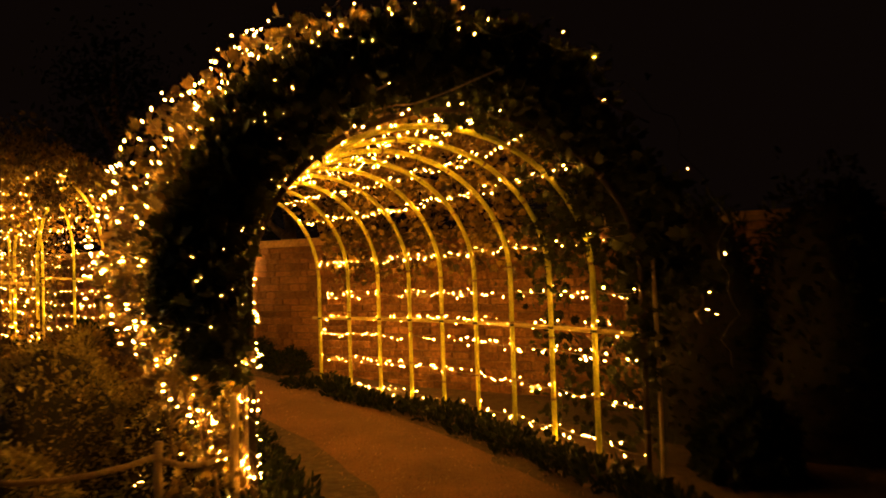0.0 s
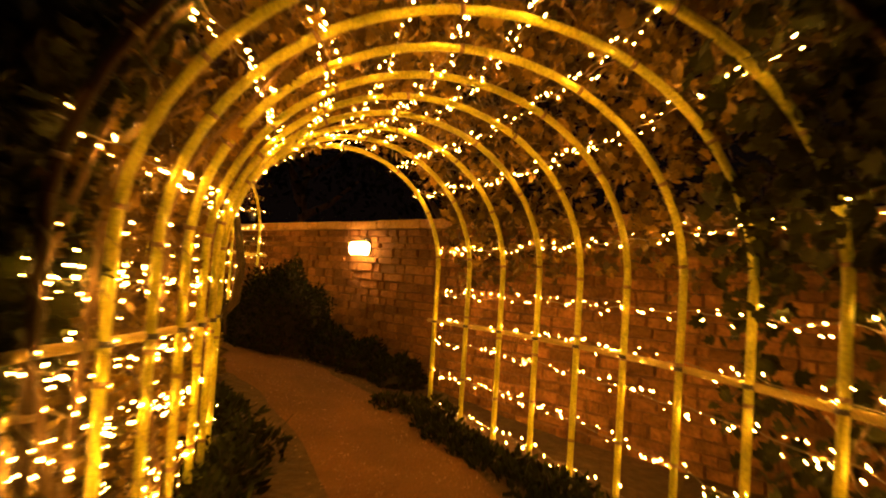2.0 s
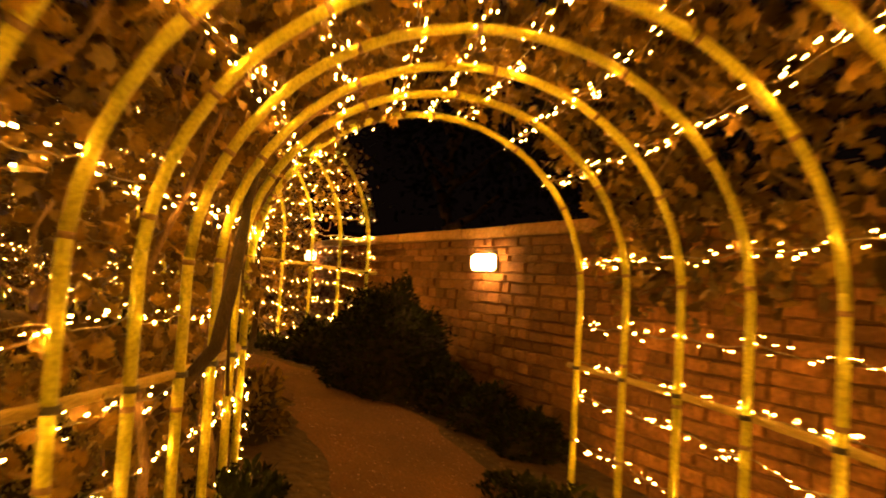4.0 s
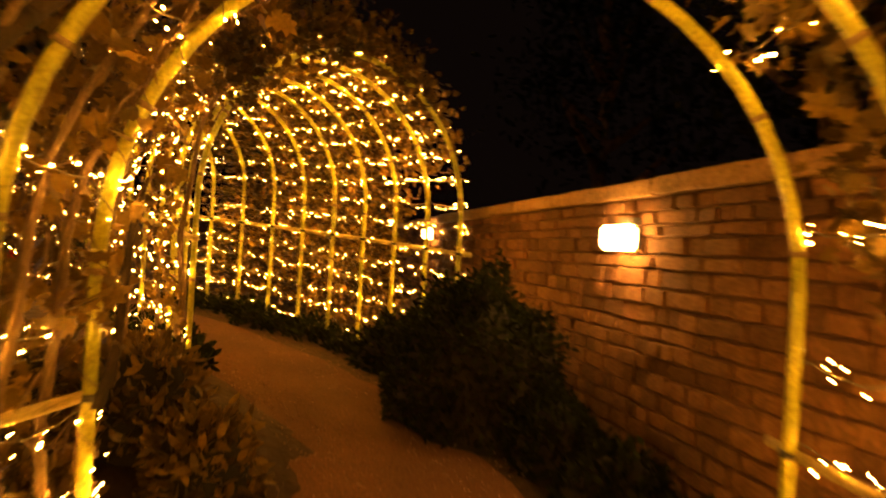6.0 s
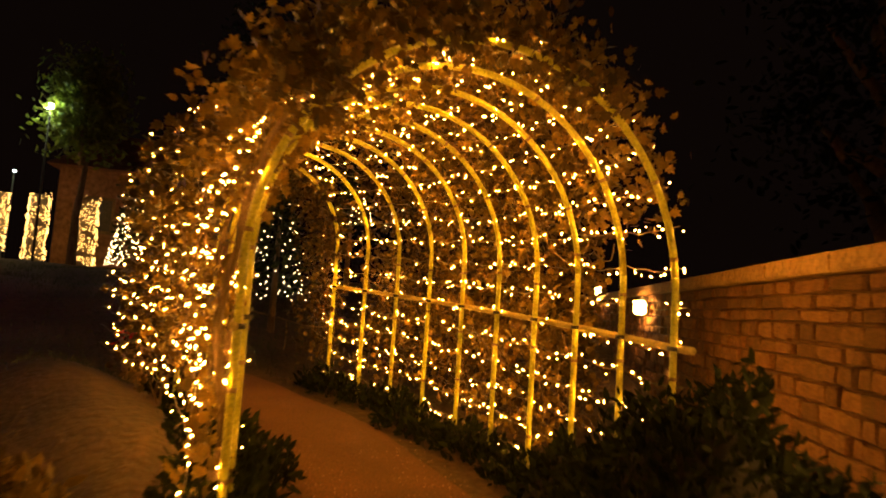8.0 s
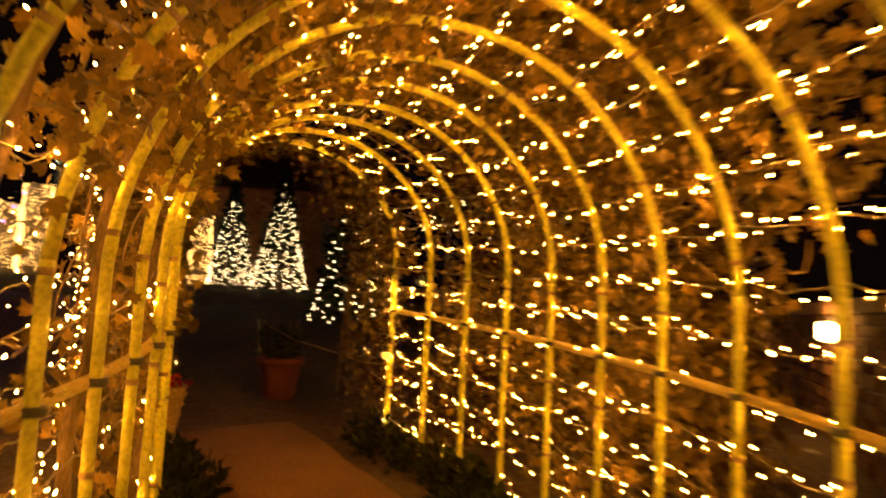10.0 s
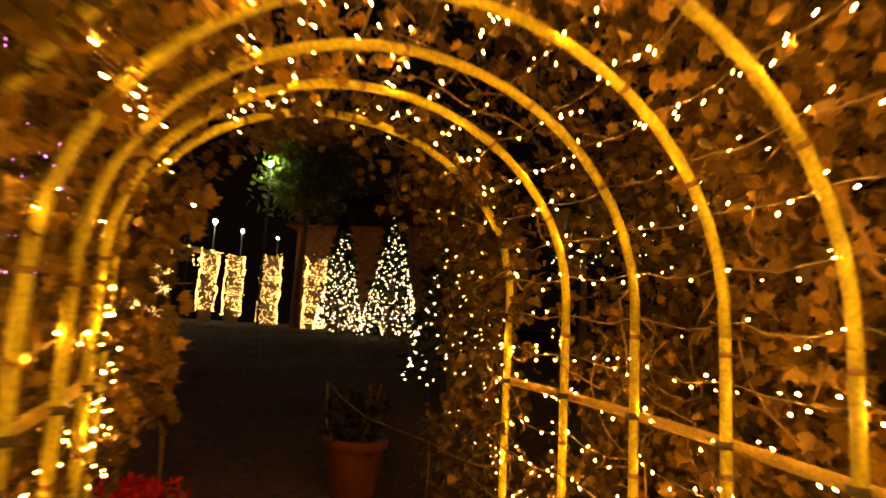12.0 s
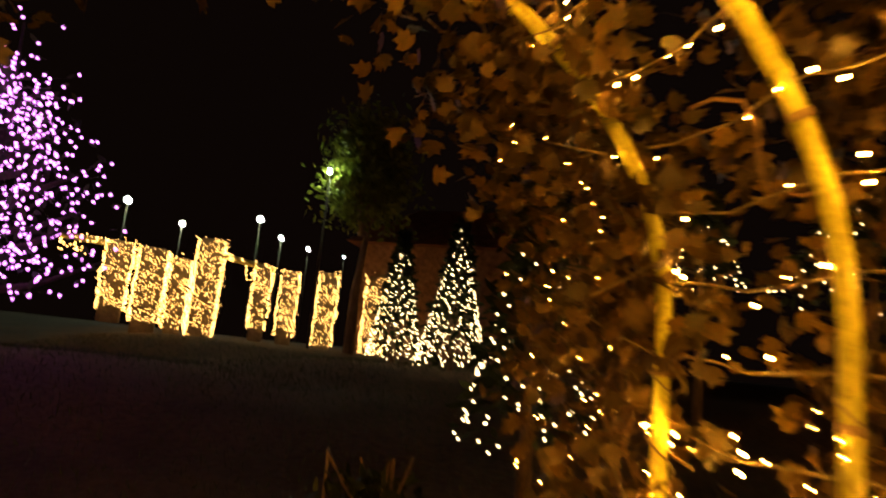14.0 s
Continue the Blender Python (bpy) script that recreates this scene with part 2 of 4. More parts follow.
# ---- the two arched walks ----
def arc_posts(p, q, bend, n):
    """n places along an arc from p to q that turns left by bend degrees, with the heading at each."""
    p, q = Vector(p), Vector(q)
    c = q - p
    a0 = math.atan2(c.y, c.x) - radians(bend) / 2
    r = c.length / (2 * math.sin(radians(bend) / 2))
    centre = p + Vector((-math.sin(a0), math.cos(a0))) * r
    out = []
    for i in range(n):
        a = a0 + radians(bend) * i / (n - 1)
        out.append((centre + Vector((math.sin(a), -math.cos(a))) * r, a))
    return out


class Walkway:
    """A tunnel of hoops: right feet on an arc; u runs along it, s round the hoop from right foot (0) to left foot (1)."""

    def __init__(self, p, q, bend, n, width, shoulder, crown, base, skew=0.0):
        self.skew = skew
        self.n, self.width, self.shoulder, self.crown, self.base = n, width, shoulder, crown, base
        self.feet = arc_posts(p, q, bend, n)

    def foot(self, u):
        f = max(0.0, min(1.0, u)) * (self.n - 1)
        i = min(int(f), self.n - 2)
        (a, ha), (b, hb) = self.feet[i], self.feet[i + 1]
        k = u * (self.n - 1) - i
        return a.lerp(b, k), ha + (hb - ha) * k

    def at(self, u, s, off=0.0):
        """The point at u, s, off metres outside the hoop."""
        p, h = self.foot(u)
        left = Vector((-math.sin(h), math.cos(h)))
        c = max(0.0, min(1.0, u))
        w = (self.width[0] + (self.width[1] - self.width[0]) * c) / 2
        rise = self.crown[0] + (self.crown[1] - self.crown[0]) * c - self.shoulder
        arc = math.pi * (w + rise) / 2
        total = 2 * self.shoulder + arc
        d = s * total
        if d < self.shoulder:
            x, z, nx, nz = w, d, 1, 0
        elif d > total - self.shoulder:
            x, z, nx, nz = -w, total - d, -1, 0
        else:
            a = (d - self.shoulder) / arc * math.pi
            x, z, nx, nz = w * math.cos(a), self.shoulder + rise * math.sin(a), math.cos(a), math.sin(a)
        x, z = x + nx * off, z + nz * off
        q = p + left * (w - x) + Vector((math.cos(h), math.sin(h))) * (self.skew * (1 - c) * (w - x) / (2 * w))
        base = self.base[0] + (self.base[1] - self.base[0]) * c
        return Vector((q.x, q.y, base + z))

    def length(self):
        return sum((self.feet[i + 1][0] - self.feet[i][0]).length for i in range(self.n - 1))


ONE = Walkway((1.5, 5.12), (-1.83, 9.36), 30, 10, (2.95, 2.39), 1.6, (2.85, 2.78), (-0.08, -0.08), skew=0.22)
TWO = Walkway((-5.15, 10.74), (-9.37, 9.74), 36, 10, (2.25, 1.92), 1.45, (2.68, 2.25), (0.42, 0.86))


def arched_hoop(way, u, group, wood=None, label="bamboo-coloured arched hoop of the light tunnel, lit by string lights"):
    ob = thing("arch_hoop", label, "garden arch", group)
    wood = wood or M_POLE
    r = 0.0235 if way is ONE else 0.0195
    for name, lo, hi in (("post", 0.0, 0.235), ("bow", 0.235, 0.765), ("post", 0.765, 1.0)):
        pts = [way.at(u, lo + (hi - lo) * i / 24) for i in range(25)]
        if name == "post":
            k = 0 if lo == 0 else -1
            pts[k] = pts[k] - Vector((0, 0, 0.3))
        tube(name, pts, r, wood, ob, sides=10)
    for s in np.linspace(0.06, 0.94, 11):
        s += random.uniform(-0.02, 0.02)
        a, b = way.at(u, s - 0.0016), way.at(u, s + 0.0016)
        tube("knot", [a, b], r * 1.12, M_NODE, ob, sides=10)
    return ob


ico = bmesh.new()
bmesh.ops.create_icosphere(ico, subdivisions=1, radius=1)
ICO_V = [v.co.copy() for v in ico.verts]
ICO_F = [tuple(v.index for v in f.verts) for f in ico.faces]
ico.free()


def bulb_mesh(name, r, material):
    me = bpy.data.meshes.new(name)
    me.from_pydata([(v.x * r, v.y * r, v.z * r * 1.35) for v in ICO_V], [], ICO_F)
    me.shade_smooth()
    me.materials.append(material)
    return me


ME_BULB = bulb_mesh("bulb", 0.0038, M_BULB)
ME_BULB_TINY = bulb_mesh("bulb", 0.0021, M_BULB)
ME_BULB_FAINT = bulb_mesh("bulb", 0.0011, M_BULB)
ME_BULB_SMALL = bulb_mesh("bulb", 0.0036, M_BULB)
ME_BULB_BIG = bulb_mesh("bulb", 0.0053, M_BULB)


def bulb(place, parent, mesh=None):
    ob = new("bulb", mesh or ME_BULB)
    ob.parent = parent
    ob.location = place
    return ob


def light_string(way, s, gap, group, wobble=0.012, u0=-0.01, u1=1.01, off=0.0, seed=0, thin=0.0, small=False, bow=0.0):
    rng = random.Random(seed)
    ob = thing("light_string", "thin pale cable with small warm white bulbs strung along the tunnel", "string lights", group)
    n = max(8, int(way.length() * (u1 - u0) / 0.09))
    pts = []
    for i in range(n + 1):
        u = u0 + (u1 - u0) * i / n
        bay = (u * (way.n - 1)) % 1
        pts.append(way.at(u, s + rng.uniform(-wobble, wobble) * 0.2, off + bow * max(0.0, u) + 0.034) - Vector((0, 0, 0.03 * math.sin(math.pi * bay))))
    tube("cable", pts, 0.0035, M_WIRE, ob, sides=4)
    x = u0
    step = gap / way.length()
    while x < u1:
        if rng.random() > thin * max(0.0, min(1.0, (x - 0.35) / 0.4)):
            bay = (x * (way.n - 1)) % 1
            p = way.at(x, s + rng.uniform(-wobble, wobble), off + bow * max(0.0, x) + 0.034 + rng.uniform(-0.04, 0.03)) - Vector((0, 0, 0.03 * math.sin(math.pi * bay)))
            luck = rng.random()
            bulb(p, ob, (ME_BULB if small else ME_BULB_BIG) if luck < 0.12 else (ME_BULB_TINY if luck > 0.64 else (ME_BULB_SMALL if small else ME_BULB)))
        x += step * rng.choice((0.35, 0.6, 1.0, 1.3, 1.7))
    # bulbs caught against the hoops
    for i in range(1, way.n):
        u = i / (way.n - 1)
        if off == 0 and u0 < u < u1 and rng.random() < (0.6 if way is ONE else 0.38):
            bulb(way.at(u + rng.uniform(-0.004, 0.004), s, -0.042), ob, ME_BULB_TINY)
    return ob


def side_rail(way, s, group):
    ob = thing("tunnel_rail", "long thin wooden rail tied across the hoops", "rail", group)
    tube("pole", [way.at(-0.03 + 1.06 * i / 40, s, 0.02) for i in range(41)], 0.021, M_RAIL, ob)
    for i in range(way.n):
        u = i / (way.n - 1)
        p = way.at(u, s, 0.0)
        tube("tie", [p - Vector((0, 0, 0.012)), p + Vector((0, 0, 0.012))], 0.036, M_TIE, ob)
    return ob


for way, tag in ((ONE, "hoops of the first tunnel"), (TWO, "hoops of the second tunnel")):
    for i in range(1 if way is ONE else 0, way.n):
        arched_hoop(way, i / (way.n - 1), tag)
# Dark bark colour stands in for the lack of light on this hoop.
arched_hoop(ONE, 0.0, "hoops of the first tunnel", M_DARKBARK, "hoop buried in the entrance vine, darkened as if unlit")
corner = thing("corner_stake", "thin pale stake at the foot of the entrance vine", "stake")
tube("shaft", [ONE.at(-0.015, 0, 0.06) - Vector((0, 0, 0.2)), ONE.at(-0.015, 0.1, 0.06), ONE.at(-0.015, 0.24, 0.06)], 0.016, M_STAKE, corner)

R1 = [0.025, 0.075, 0.125, 0.158, 0.20, 0.265, 0.36, 0.42, 0.475, 0.51, 0.55, 0.6, 0.65, 0.73, 0.80, 0.842, 0.88, 0.935, 0.98]
for k, s in enumerate(R1):
    light_string(ONE, s, 0.075, "light strings of the first tunnel", seed=k, wobble=0.007, u0=0.02 if s < 0.3 else (0.06 if s < 0.45 else -0.02))
side_rail(ONE, 0.152, "rails of the first tunnel")
side_rail(ONE, 0.835, "rails of the first tunnel")
for k in range(19):
    s = 0.02 + 0.032 * k
    light_string(TWO, s, 0.07, "light strings of the second tunnel", seed=50 + k, wobble=0.0065, thin=0.1 if s < 0.24 else 0.42, small=True)
for k in range(5):
    light_string(TWO, 0.66 + 0.065 * k, 0.12, "light strings of the second tunnel", seed=80 + k, wobble=0.0065, thin=0.2, small=True)
for k in range(18):
    light_string(TWO, 0.508 + 0.0245 * k, 0.15, "light strings of the second tunnel", seed=90 + k, wobble=0.0065, small=True, off=0.12, bow=0.36)
side_rail(TWO, 0.178, "rails of the second tunnel")
side_rail(TWO, 0.822, "rails of the second tunnel")


# ---- path ----
def strip(name, line, half, material, label, lift=0.02, cells=10):
    pts = [Vector((x, y)) for x, y in line]
    fine = []
    for i in range(len(pts) - 1):
        p0, p1, p2, p3 = pts[max(i - 1, 0)], pts[i], pts[i + 1], pts[min(i + 2, len(pts) - 1)]
        for k in range(8):
            t = k / 8
            fine.append(0.5 * ((2 * p1) + (p2 - p0) * t + (2 * p0 - 5 * p1 + 4 * p2 - p3) * t * t + (3 * p1 - p0 - 3 * p2 + p3) * t ** 3))
    fine.append(pts[-1])
    v, f = [], []
    for i, p in enumerate(fine):
        d = (fine[min(i + 1, len(fine) - 1)] - fine[max(i - 1, 0)]).normalized()
        nrm = Vector((-d.y, d.x))
        wob = 0.06 * noise.noise((p.x * 1.5, p.y * 1.5, 3))
        for j in range(cells + 1):
            c = (2 * j / cells - 1)
            q = p + nrm * c * (half + wob)
            v.append((q.x, q.y, ground_z(q.x, q.y) + lift * (1 - c * c * 0.9) + 0.006 * noise.noise((q.x * 4, q.y * 4, 1))))
    w = cells + 1
    f = [(i * w + j, (i + 1) * w + j, (i + 1) * w + j + 1, i * w + j + 1) for i in range(len(fine) - 1) for j in range(cells)]
    return tagged(raw(name, v, f, material, smooth=True), label, "path", kind="structure"), fine


MIDDLE = [(0.6, -3), (0.3, 0.0), (0.5, 2.0), (0.35, 4.0), (-0.25, 5.6), (-1.1, 7.0), (-2.2, 8.2), (-3.4, 9.05), (-4.8, 9.45), (-6.2, 9.5), (-7.6, 9.3), (-8.5, 8.95), (-9.5, 8.4)]
path_ob, path_line = strip("path", MIDDLE, 0.62, M_PATH, "reddish brown compacted gravel garden path", lift=0.035)

# ---- boundary wall ----
WALL_A = Vector((-3.555, 10.825))
WALL_D = Vector((-0.8855, 0.4646))
WALL_N = Vector((-0.4646, -0.8855))
WALL_TOP = 2.05


def wall_pt(along, out, z):
    p = WALL_A + WALL_D * along + WALL_N * out
    return Vector((p.x, p.y, z))


def wall_matrix(along, out, z):
    p = wall_pt(along, out, z)
    return Matrix.Translation(p) @ Matrix.Rotation(math.atan2(WALL_D.y, WALL_D.x), 4, "Z")


wall = tagged(part("wall_boundary", boxbm(34, 0.3, 3.2), M_MORTAR), "long garden wall of brown coursed stone with a coping", "wall", kind="structure")
wall.matrix_world = wall_matrix(4, -0.175, WALL_TOP - 1.6)


def lamp_fitting(along, z):
    ob = thing("wall_lamp", "rectangular floodlight glowing orange on the stone wall", "wall lamp", "lamps on the wall")
    ob.matrix_world = wall_matrix(along, 0.0, z)
    housing = part("housing", boxbm(0.34, 0.04, 0.15, 0.01), M_METAL, ob, "dark metal back box")
    housing.location = (0, 0.06, 0)
    part("glass", boxbm(0.39, 0.085, 0.17, 0.022), M_LAMP, housing, "glowing orange glass").location = (0, 0.056, 0)
    part("bracket", boxbm(0.13, 0.1, 0.05, 0.008), M_METAL, housing).location = (-0.05, 0.0, 0.115)
    return ob



for along, z in ((-0.17, 1.775), (6.22, 1.88), (10.58, 2.2)):
    lamp_fitting(along, z)

# coping slabs, butted end to end
coping = boxbm(0.88, 0.44, 0.11, 0.012)
me_coping = bpy.data.meshes.new("coping_slab")
coping.to_mesh(me_coping)
coping.free()
me_coping.materials.append(M_COPING)
for k in range(38):
    ob = new("coping_slab", me_coping)
    ob.parent = wall
    ob.matrix_parent_inverse = wall.matrix_basis.inverted()
    ob.matrix_basis = wall_matrix(-12.4 + 0.885 * k, -0.16, WALL_TOP + 0.056 + random.uniform(-0.004, 0.004)) @ Matrix.Rotation(random.uniform(-0.004, 0.004), 4, "Z")


# ---- climbing plants on the tunnels ----
def spots(way, n, u, s, off, rng, pull=1.0):
    """Points in a stretch of the tunnel's skin, gathered in clumps."""
    out = []
    while len(out) < n:
        cu, cs = rng.uniform(*u), rng.uniform(*s)
        co = off[0] + (off[1] - off[0]) * rng.random() ** pull
        for _ in range(rng.randint(4, 14)):
            p = way.at(cu + rng.gauss(0, 0.018), cs + rng.gauss(0, 0.014), max(off[0], co + rng.gauss(0, 0.05)))
            out.append((p.x + rng.gauss(0, 0.02), p.y + rng.gauss(0, 0.02), p.z + rng.gauss(0, 0.02)))
    return out[:n]


def twigs(way, n, u, s, off, rng, run=0.2):
    runs = []
    for _ in range(n):
        cu, cs, co = rng.uniform(*u), rng.uniform(*s), rng.uniform(*off)
        du, ds = rng.uniform(-run, run), rng.uniform(-0.12, 0.12)
        pts = []
        for i in range(9):
            t = i / 8
            p = way.at(cu + du * t + 0.012 * math.sin(t * 9 + cu * 40), min(1, max(0, cs + ds * t + 0.008 * math.sin(t * 7 + cs * 50))), max(0.02, co + 0.05 * math.sin(t * 5 + co * 30)))
            pts.append(p)
        runs.append(pts)
    return runs


rng = random.Random(5)
vine = thing("climbing_vine", "brown-green climbing vine covering the roof and side of the first tunnel", "climbing plant")
leaves("leaves", spots(ONE, 3600, (0.05, 1.0), (0.34, 0.62), (0.06, 0.3), rng) + spots(ONE, 4200, (0.0, 1.0), (0.62, 0.97), (0.06, 0.45), rng)
       + spots(ONE, 500, (0.3, 1.0), (0.24, 0.34), (0.06, 0.2), rng) + spots(ONE, 900, (0.94, 1.06), (0.52, 0.8), (-0.04, 0.6), rng), 0.085, LOBED, M_VINE_LEAF, vine, seed=2)
# Extra layer outside the roof, added to give the gaps a hazy brown.
leaves("haze_leaves", spots(ONE, 6000, (0.12, 1.0), (0.33, 0.66), (0.3, 0.62), rng) + spots(ONE, 900, (0.1, 0.7), (0.62, 0.76), (0.4, 0.7), rng)
       + spots(ONE, 1300, (0.2, 1.0), (0.235, 0.35), (0.2, 0.5), rng), 0.09, LOBED, M_DIM_GOLD_LEAF, vine, "added outer leaves in a dim tone, standing in for haze", seed=22)
tubes("tendril", twigs(ONE, 26, (0.96, 1.06), (0.62, 0.86), (-0.12, 0.2), rng, 0.06), 0.006, M_BARK, vine, "bare dark tendrils", kind="stuff")
tubes("stem", twigs(ONE, 60, (0, 1), (0.35, 0.97), (0.03, 0.25), rng), 0.007, M_BARK, vine, "thin woody stems", kind="stuff")
trunk_runs = []
for u in (0.05, 0.3, 0.62, 0.85, 0.94, 0.985):
    trunk_runs.append([ONE.at(u + 0.02 * math.sin(i * 0.8), 0.999 - 0.03 * i, 0.06 + 0.03 * math.sin(i * 1.3 + u * 9)) for i in range(14)])
for run in trunk_runs:
    tube("trunk", run, 0.024, M_BARK, vine, "gnarled brown vine trunk", sides=7, taper=lambda t: 1.1 - 0.7 * t)

limb = [(-2.86, 6.42, -0.10), (-2.82, 6.42, 0.45), (-2.62, 6.5, 0.9), (-2.36, 6.57, 1.20), (-2.41, 6.67, 1.46), (-2.56, 6.82, 1.66), (-2.74, 6.99, 1.90), (-2.94, 7.20, 2.19), (-3.00, 7.39, 2.40), (-2.90, 7.75, 2.72)]
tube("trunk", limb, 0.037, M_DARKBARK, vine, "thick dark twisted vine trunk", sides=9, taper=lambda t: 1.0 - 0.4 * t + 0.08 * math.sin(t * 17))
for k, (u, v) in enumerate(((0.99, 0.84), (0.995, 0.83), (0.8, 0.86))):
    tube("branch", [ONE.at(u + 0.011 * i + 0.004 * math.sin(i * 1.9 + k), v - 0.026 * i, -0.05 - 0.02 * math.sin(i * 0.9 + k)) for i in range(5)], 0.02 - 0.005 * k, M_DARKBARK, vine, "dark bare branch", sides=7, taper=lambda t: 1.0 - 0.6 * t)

front = thing("entrance_vine", "thick dark vine mass arching over the tunnel entrance", "climbing plant")
def edge(v):
    """How far the outer edge of the entrance vine swells, from crown to foot."""
    return 1.0 if v < 0.78 else max(0.12, 1.0 - (v - 0.78) / 0.17 * 0.85)


outer = []
while len(outer) < 3600:
    v = rng.uniform(0.42, 0.95)
    cu, co = rng.uniform(0.12, 0.22), rng.uniform(0.45, 0.97) * edge(v)
    for _ in range(9):
        outer.append(tuple(ONE.at(cu + rng.gauss(0, 0.015), v + rng.gauss(0, 0.012), co + rng.gauss(0, 0.05))))
# Front of the same vine, its shade painted in with the darker leaf.
leaves("shaded_vine_leaves", spots(ONE, 4600, (-0.05, 0.09), (0.4, 0.66), (0.08, 0.62), rng, 0.8) + spots(ONE, 3400, (-0.05, 0.09), (0.64, 0.8), (0.08, 0.5), rng, 0.8)
       + spots(ONE, 900, (-0.05, 0.09), (0.78, 0.84), (0.08, 0.34), rng, 0.8) + spots(ONE, 2300, (-0.05, 0.06), (0.2, 0.45), (0.08, 0.28), rng) + spots(ONE, 900, (0.0, 0.3), (0.02, 0.34), (0.1, 0.3), rng) + spots(ONE, 170, (0.08, 0.135), (0.24, 0.38), (-0.05, 0.04), rng) + spots(ONE, 70, (0.2, 0.24), (0.22, 0.3), (-0.04, 0.03), rng) + spots(ONE, 240, (-0.03, 0.03), (0.1, 0.5), (-0.06, 0.05), rng), 0.1, LOBED, M_SHADED_VINE_LEAF, front, "vine leaves darkened as if in shade", seed=3)
leaves("leaves", outer, 0.09, LOBED, M_DIM_GOLD_LEAF, front, "outer vine leaves toned down as if dimly lit", seed=13)
tubes("stem", twigs(ONE, 50, (-0.03, 0.12), (0.1, 0.96), (0.08, 0.5), rng, 0.05), 0.008, M_BARK, front, "thin woody stems", kind="stuff")

garland = thing("light_garland", "tangle of warm bulbs wound along the entrance vine", "string lights")
gr = random.Random(8)
run = [ONE.at(0.16 + 0.02 * math.sin(i * 1.7), 0.46 + 0.5 * i / 80, (0.78 + 0.1 * math.sin(i * 2.3)) * edge(0.46 + 0.5 * i / 80)) for i in range(81)]
tube("cable", run, 0.0035, M_WIRE, garland, sides=4)
for i in range(440):
    v = gr.uniform(0.46, 0.96)
    bulb(ONE.at(gr.uniform(0.09, 0.22), v, gr.uniform(0.58, 1.05) * edge(v)), garland, ME_BULB_BIG if i % 2 == 0 else ME_BULB)
wound = thing("wound_post", "slim brown post wound with a string of warm bulbs", "post", at=(-1.42, 4.42, 0))
tube("pole", [(0, 0, -0.25), (0.01, 0.01, 0.8), (0.05, 0.03, 1.6)], 0.014, M_BARK, wound)
tube("cable", [(0.02 * math.sin(i * 0.9) + 0.0008 * i, 0.02 * math.cos(i * 0.9), 1.55 * i / 60) for i in range(61)], 0.0035, M_WIRE, wound, sides=4)
for i in range(24):
    bulb((gr.uniform(-0.03, 0.04), gr.uniform(-0.04, 0.02), 0.1 + 1.45 * (i + gr.uniform(-0.9, 0.9)) / 24), wound, ME_BULB_BIG if i % 3 == 0 else ME_BULB)
scatter = thing("sparse_light_string", "few small bulbs scattered over the dark entrance vine", "string lights")
tube("cable", [ONE.at(-0.06 + 0.01 * math.sin(i), 0.12 + 0.4 * i / 30, 0.5 + 0.05 * math.sin(i * 2)) for i in range(31)], 0.0035, M_WIRE, scatter, sides=4)
for i in range(24):
    bulb(ONE.at(gr.uniform(-0.07, 0.08), gr.uniform(0.14, 0.52), gr.uniform(0.5, 0.62)), scatter)
for i in range(64):
    bulb(ONE.at(gr.uniform(-0.1, -0.045), gr.uniform(0.56, 0.95), gr.uniform(0.1, 0.7)), scatter, ME_BULB_FAINT if i % 5 else ME_BULB_TINY)

creeper = thing("leafy_creeper", "dense golden-brown creeper with bare twigs over the second tunnel", "climbing plant")
# The layers 0.3 to 0.8 m out are added, in place of haze.
leaves("leaves", spots(TWO, 4800, (0.0, 0.7), (0.3, 0.66), (0.06, 0.3), rng) + spots(TWO, 700, (0.0, 1.0), (0.78, 0.93), (0.04, 0.16), rng) + spots(TWO, 1300, (0.06, 0.6), (0.5, 0.72), (-0.05, 0.07), rng) + spots(TWO, 900, (0.6, 1.0), (0.5, 0.78), (0.02, 0.1), rng) + spots(TWO, 1300, (0.0, 0.5), (0.5, 0.72), (0.2, 0.5), rng)
       + spots(TWO, 2300, (0.33, 0.7), (0.03, 0.34), (0.1, 0.6), rng) + spots(TWO, 500, (0.66, 1.0), (0.03, 0.34), (0.12, 0.6), rng) + spots(TWO, 2000, (0.12, 0.75), (0.27, 0.5), (0.12, 0.5), rng) + spots(TWO, 1300, (0.36, 0.75), (0.1, 0.34), (0.3, 0.8), rng) + spots(TWO, 1300, (0.18, 0.72), (0.32, 0.56), (0.3, 0.8), rng) + spots(TWO, 600, (0.4, 1.05), (0.6, 0.9), (0.12, 0.4), rng), 0.065, LOBED, M_VINE_LEAF, creeper, seed=4)
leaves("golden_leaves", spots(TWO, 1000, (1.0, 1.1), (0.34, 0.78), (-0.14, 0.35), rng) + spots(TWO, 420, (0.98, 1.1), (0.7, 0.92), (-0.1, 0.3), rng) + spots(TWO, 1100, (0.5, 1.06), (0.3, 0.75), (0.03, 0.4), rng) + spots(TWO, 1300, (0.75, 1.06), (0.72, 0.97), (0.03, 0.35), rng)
       + spots(TWO, 220, (0.75, 1.04), (0.02, 0.3), (0.08, 0.45), rng), 0.058, LOBED, M_DIM_GOLD_LEAF, creeper, "lobed golden autumn leaves", seed=5, flat=0.3)
# Added far layer; its brown imitates haze in the dark gaps.
leaves("haze_leaves", spots(TWO, 3200, (0.36, 1.0), (0.03, 0.42), (0.55, 1.0), rng) + spots(TWO, 800, (0.7, 1.02), (0.08, 0.42), (0.35, 0.9), rng), 0.06, LOBED, M_VINE_LEAF, creeper, "added small outer leaves standing in for haze", seed=16)
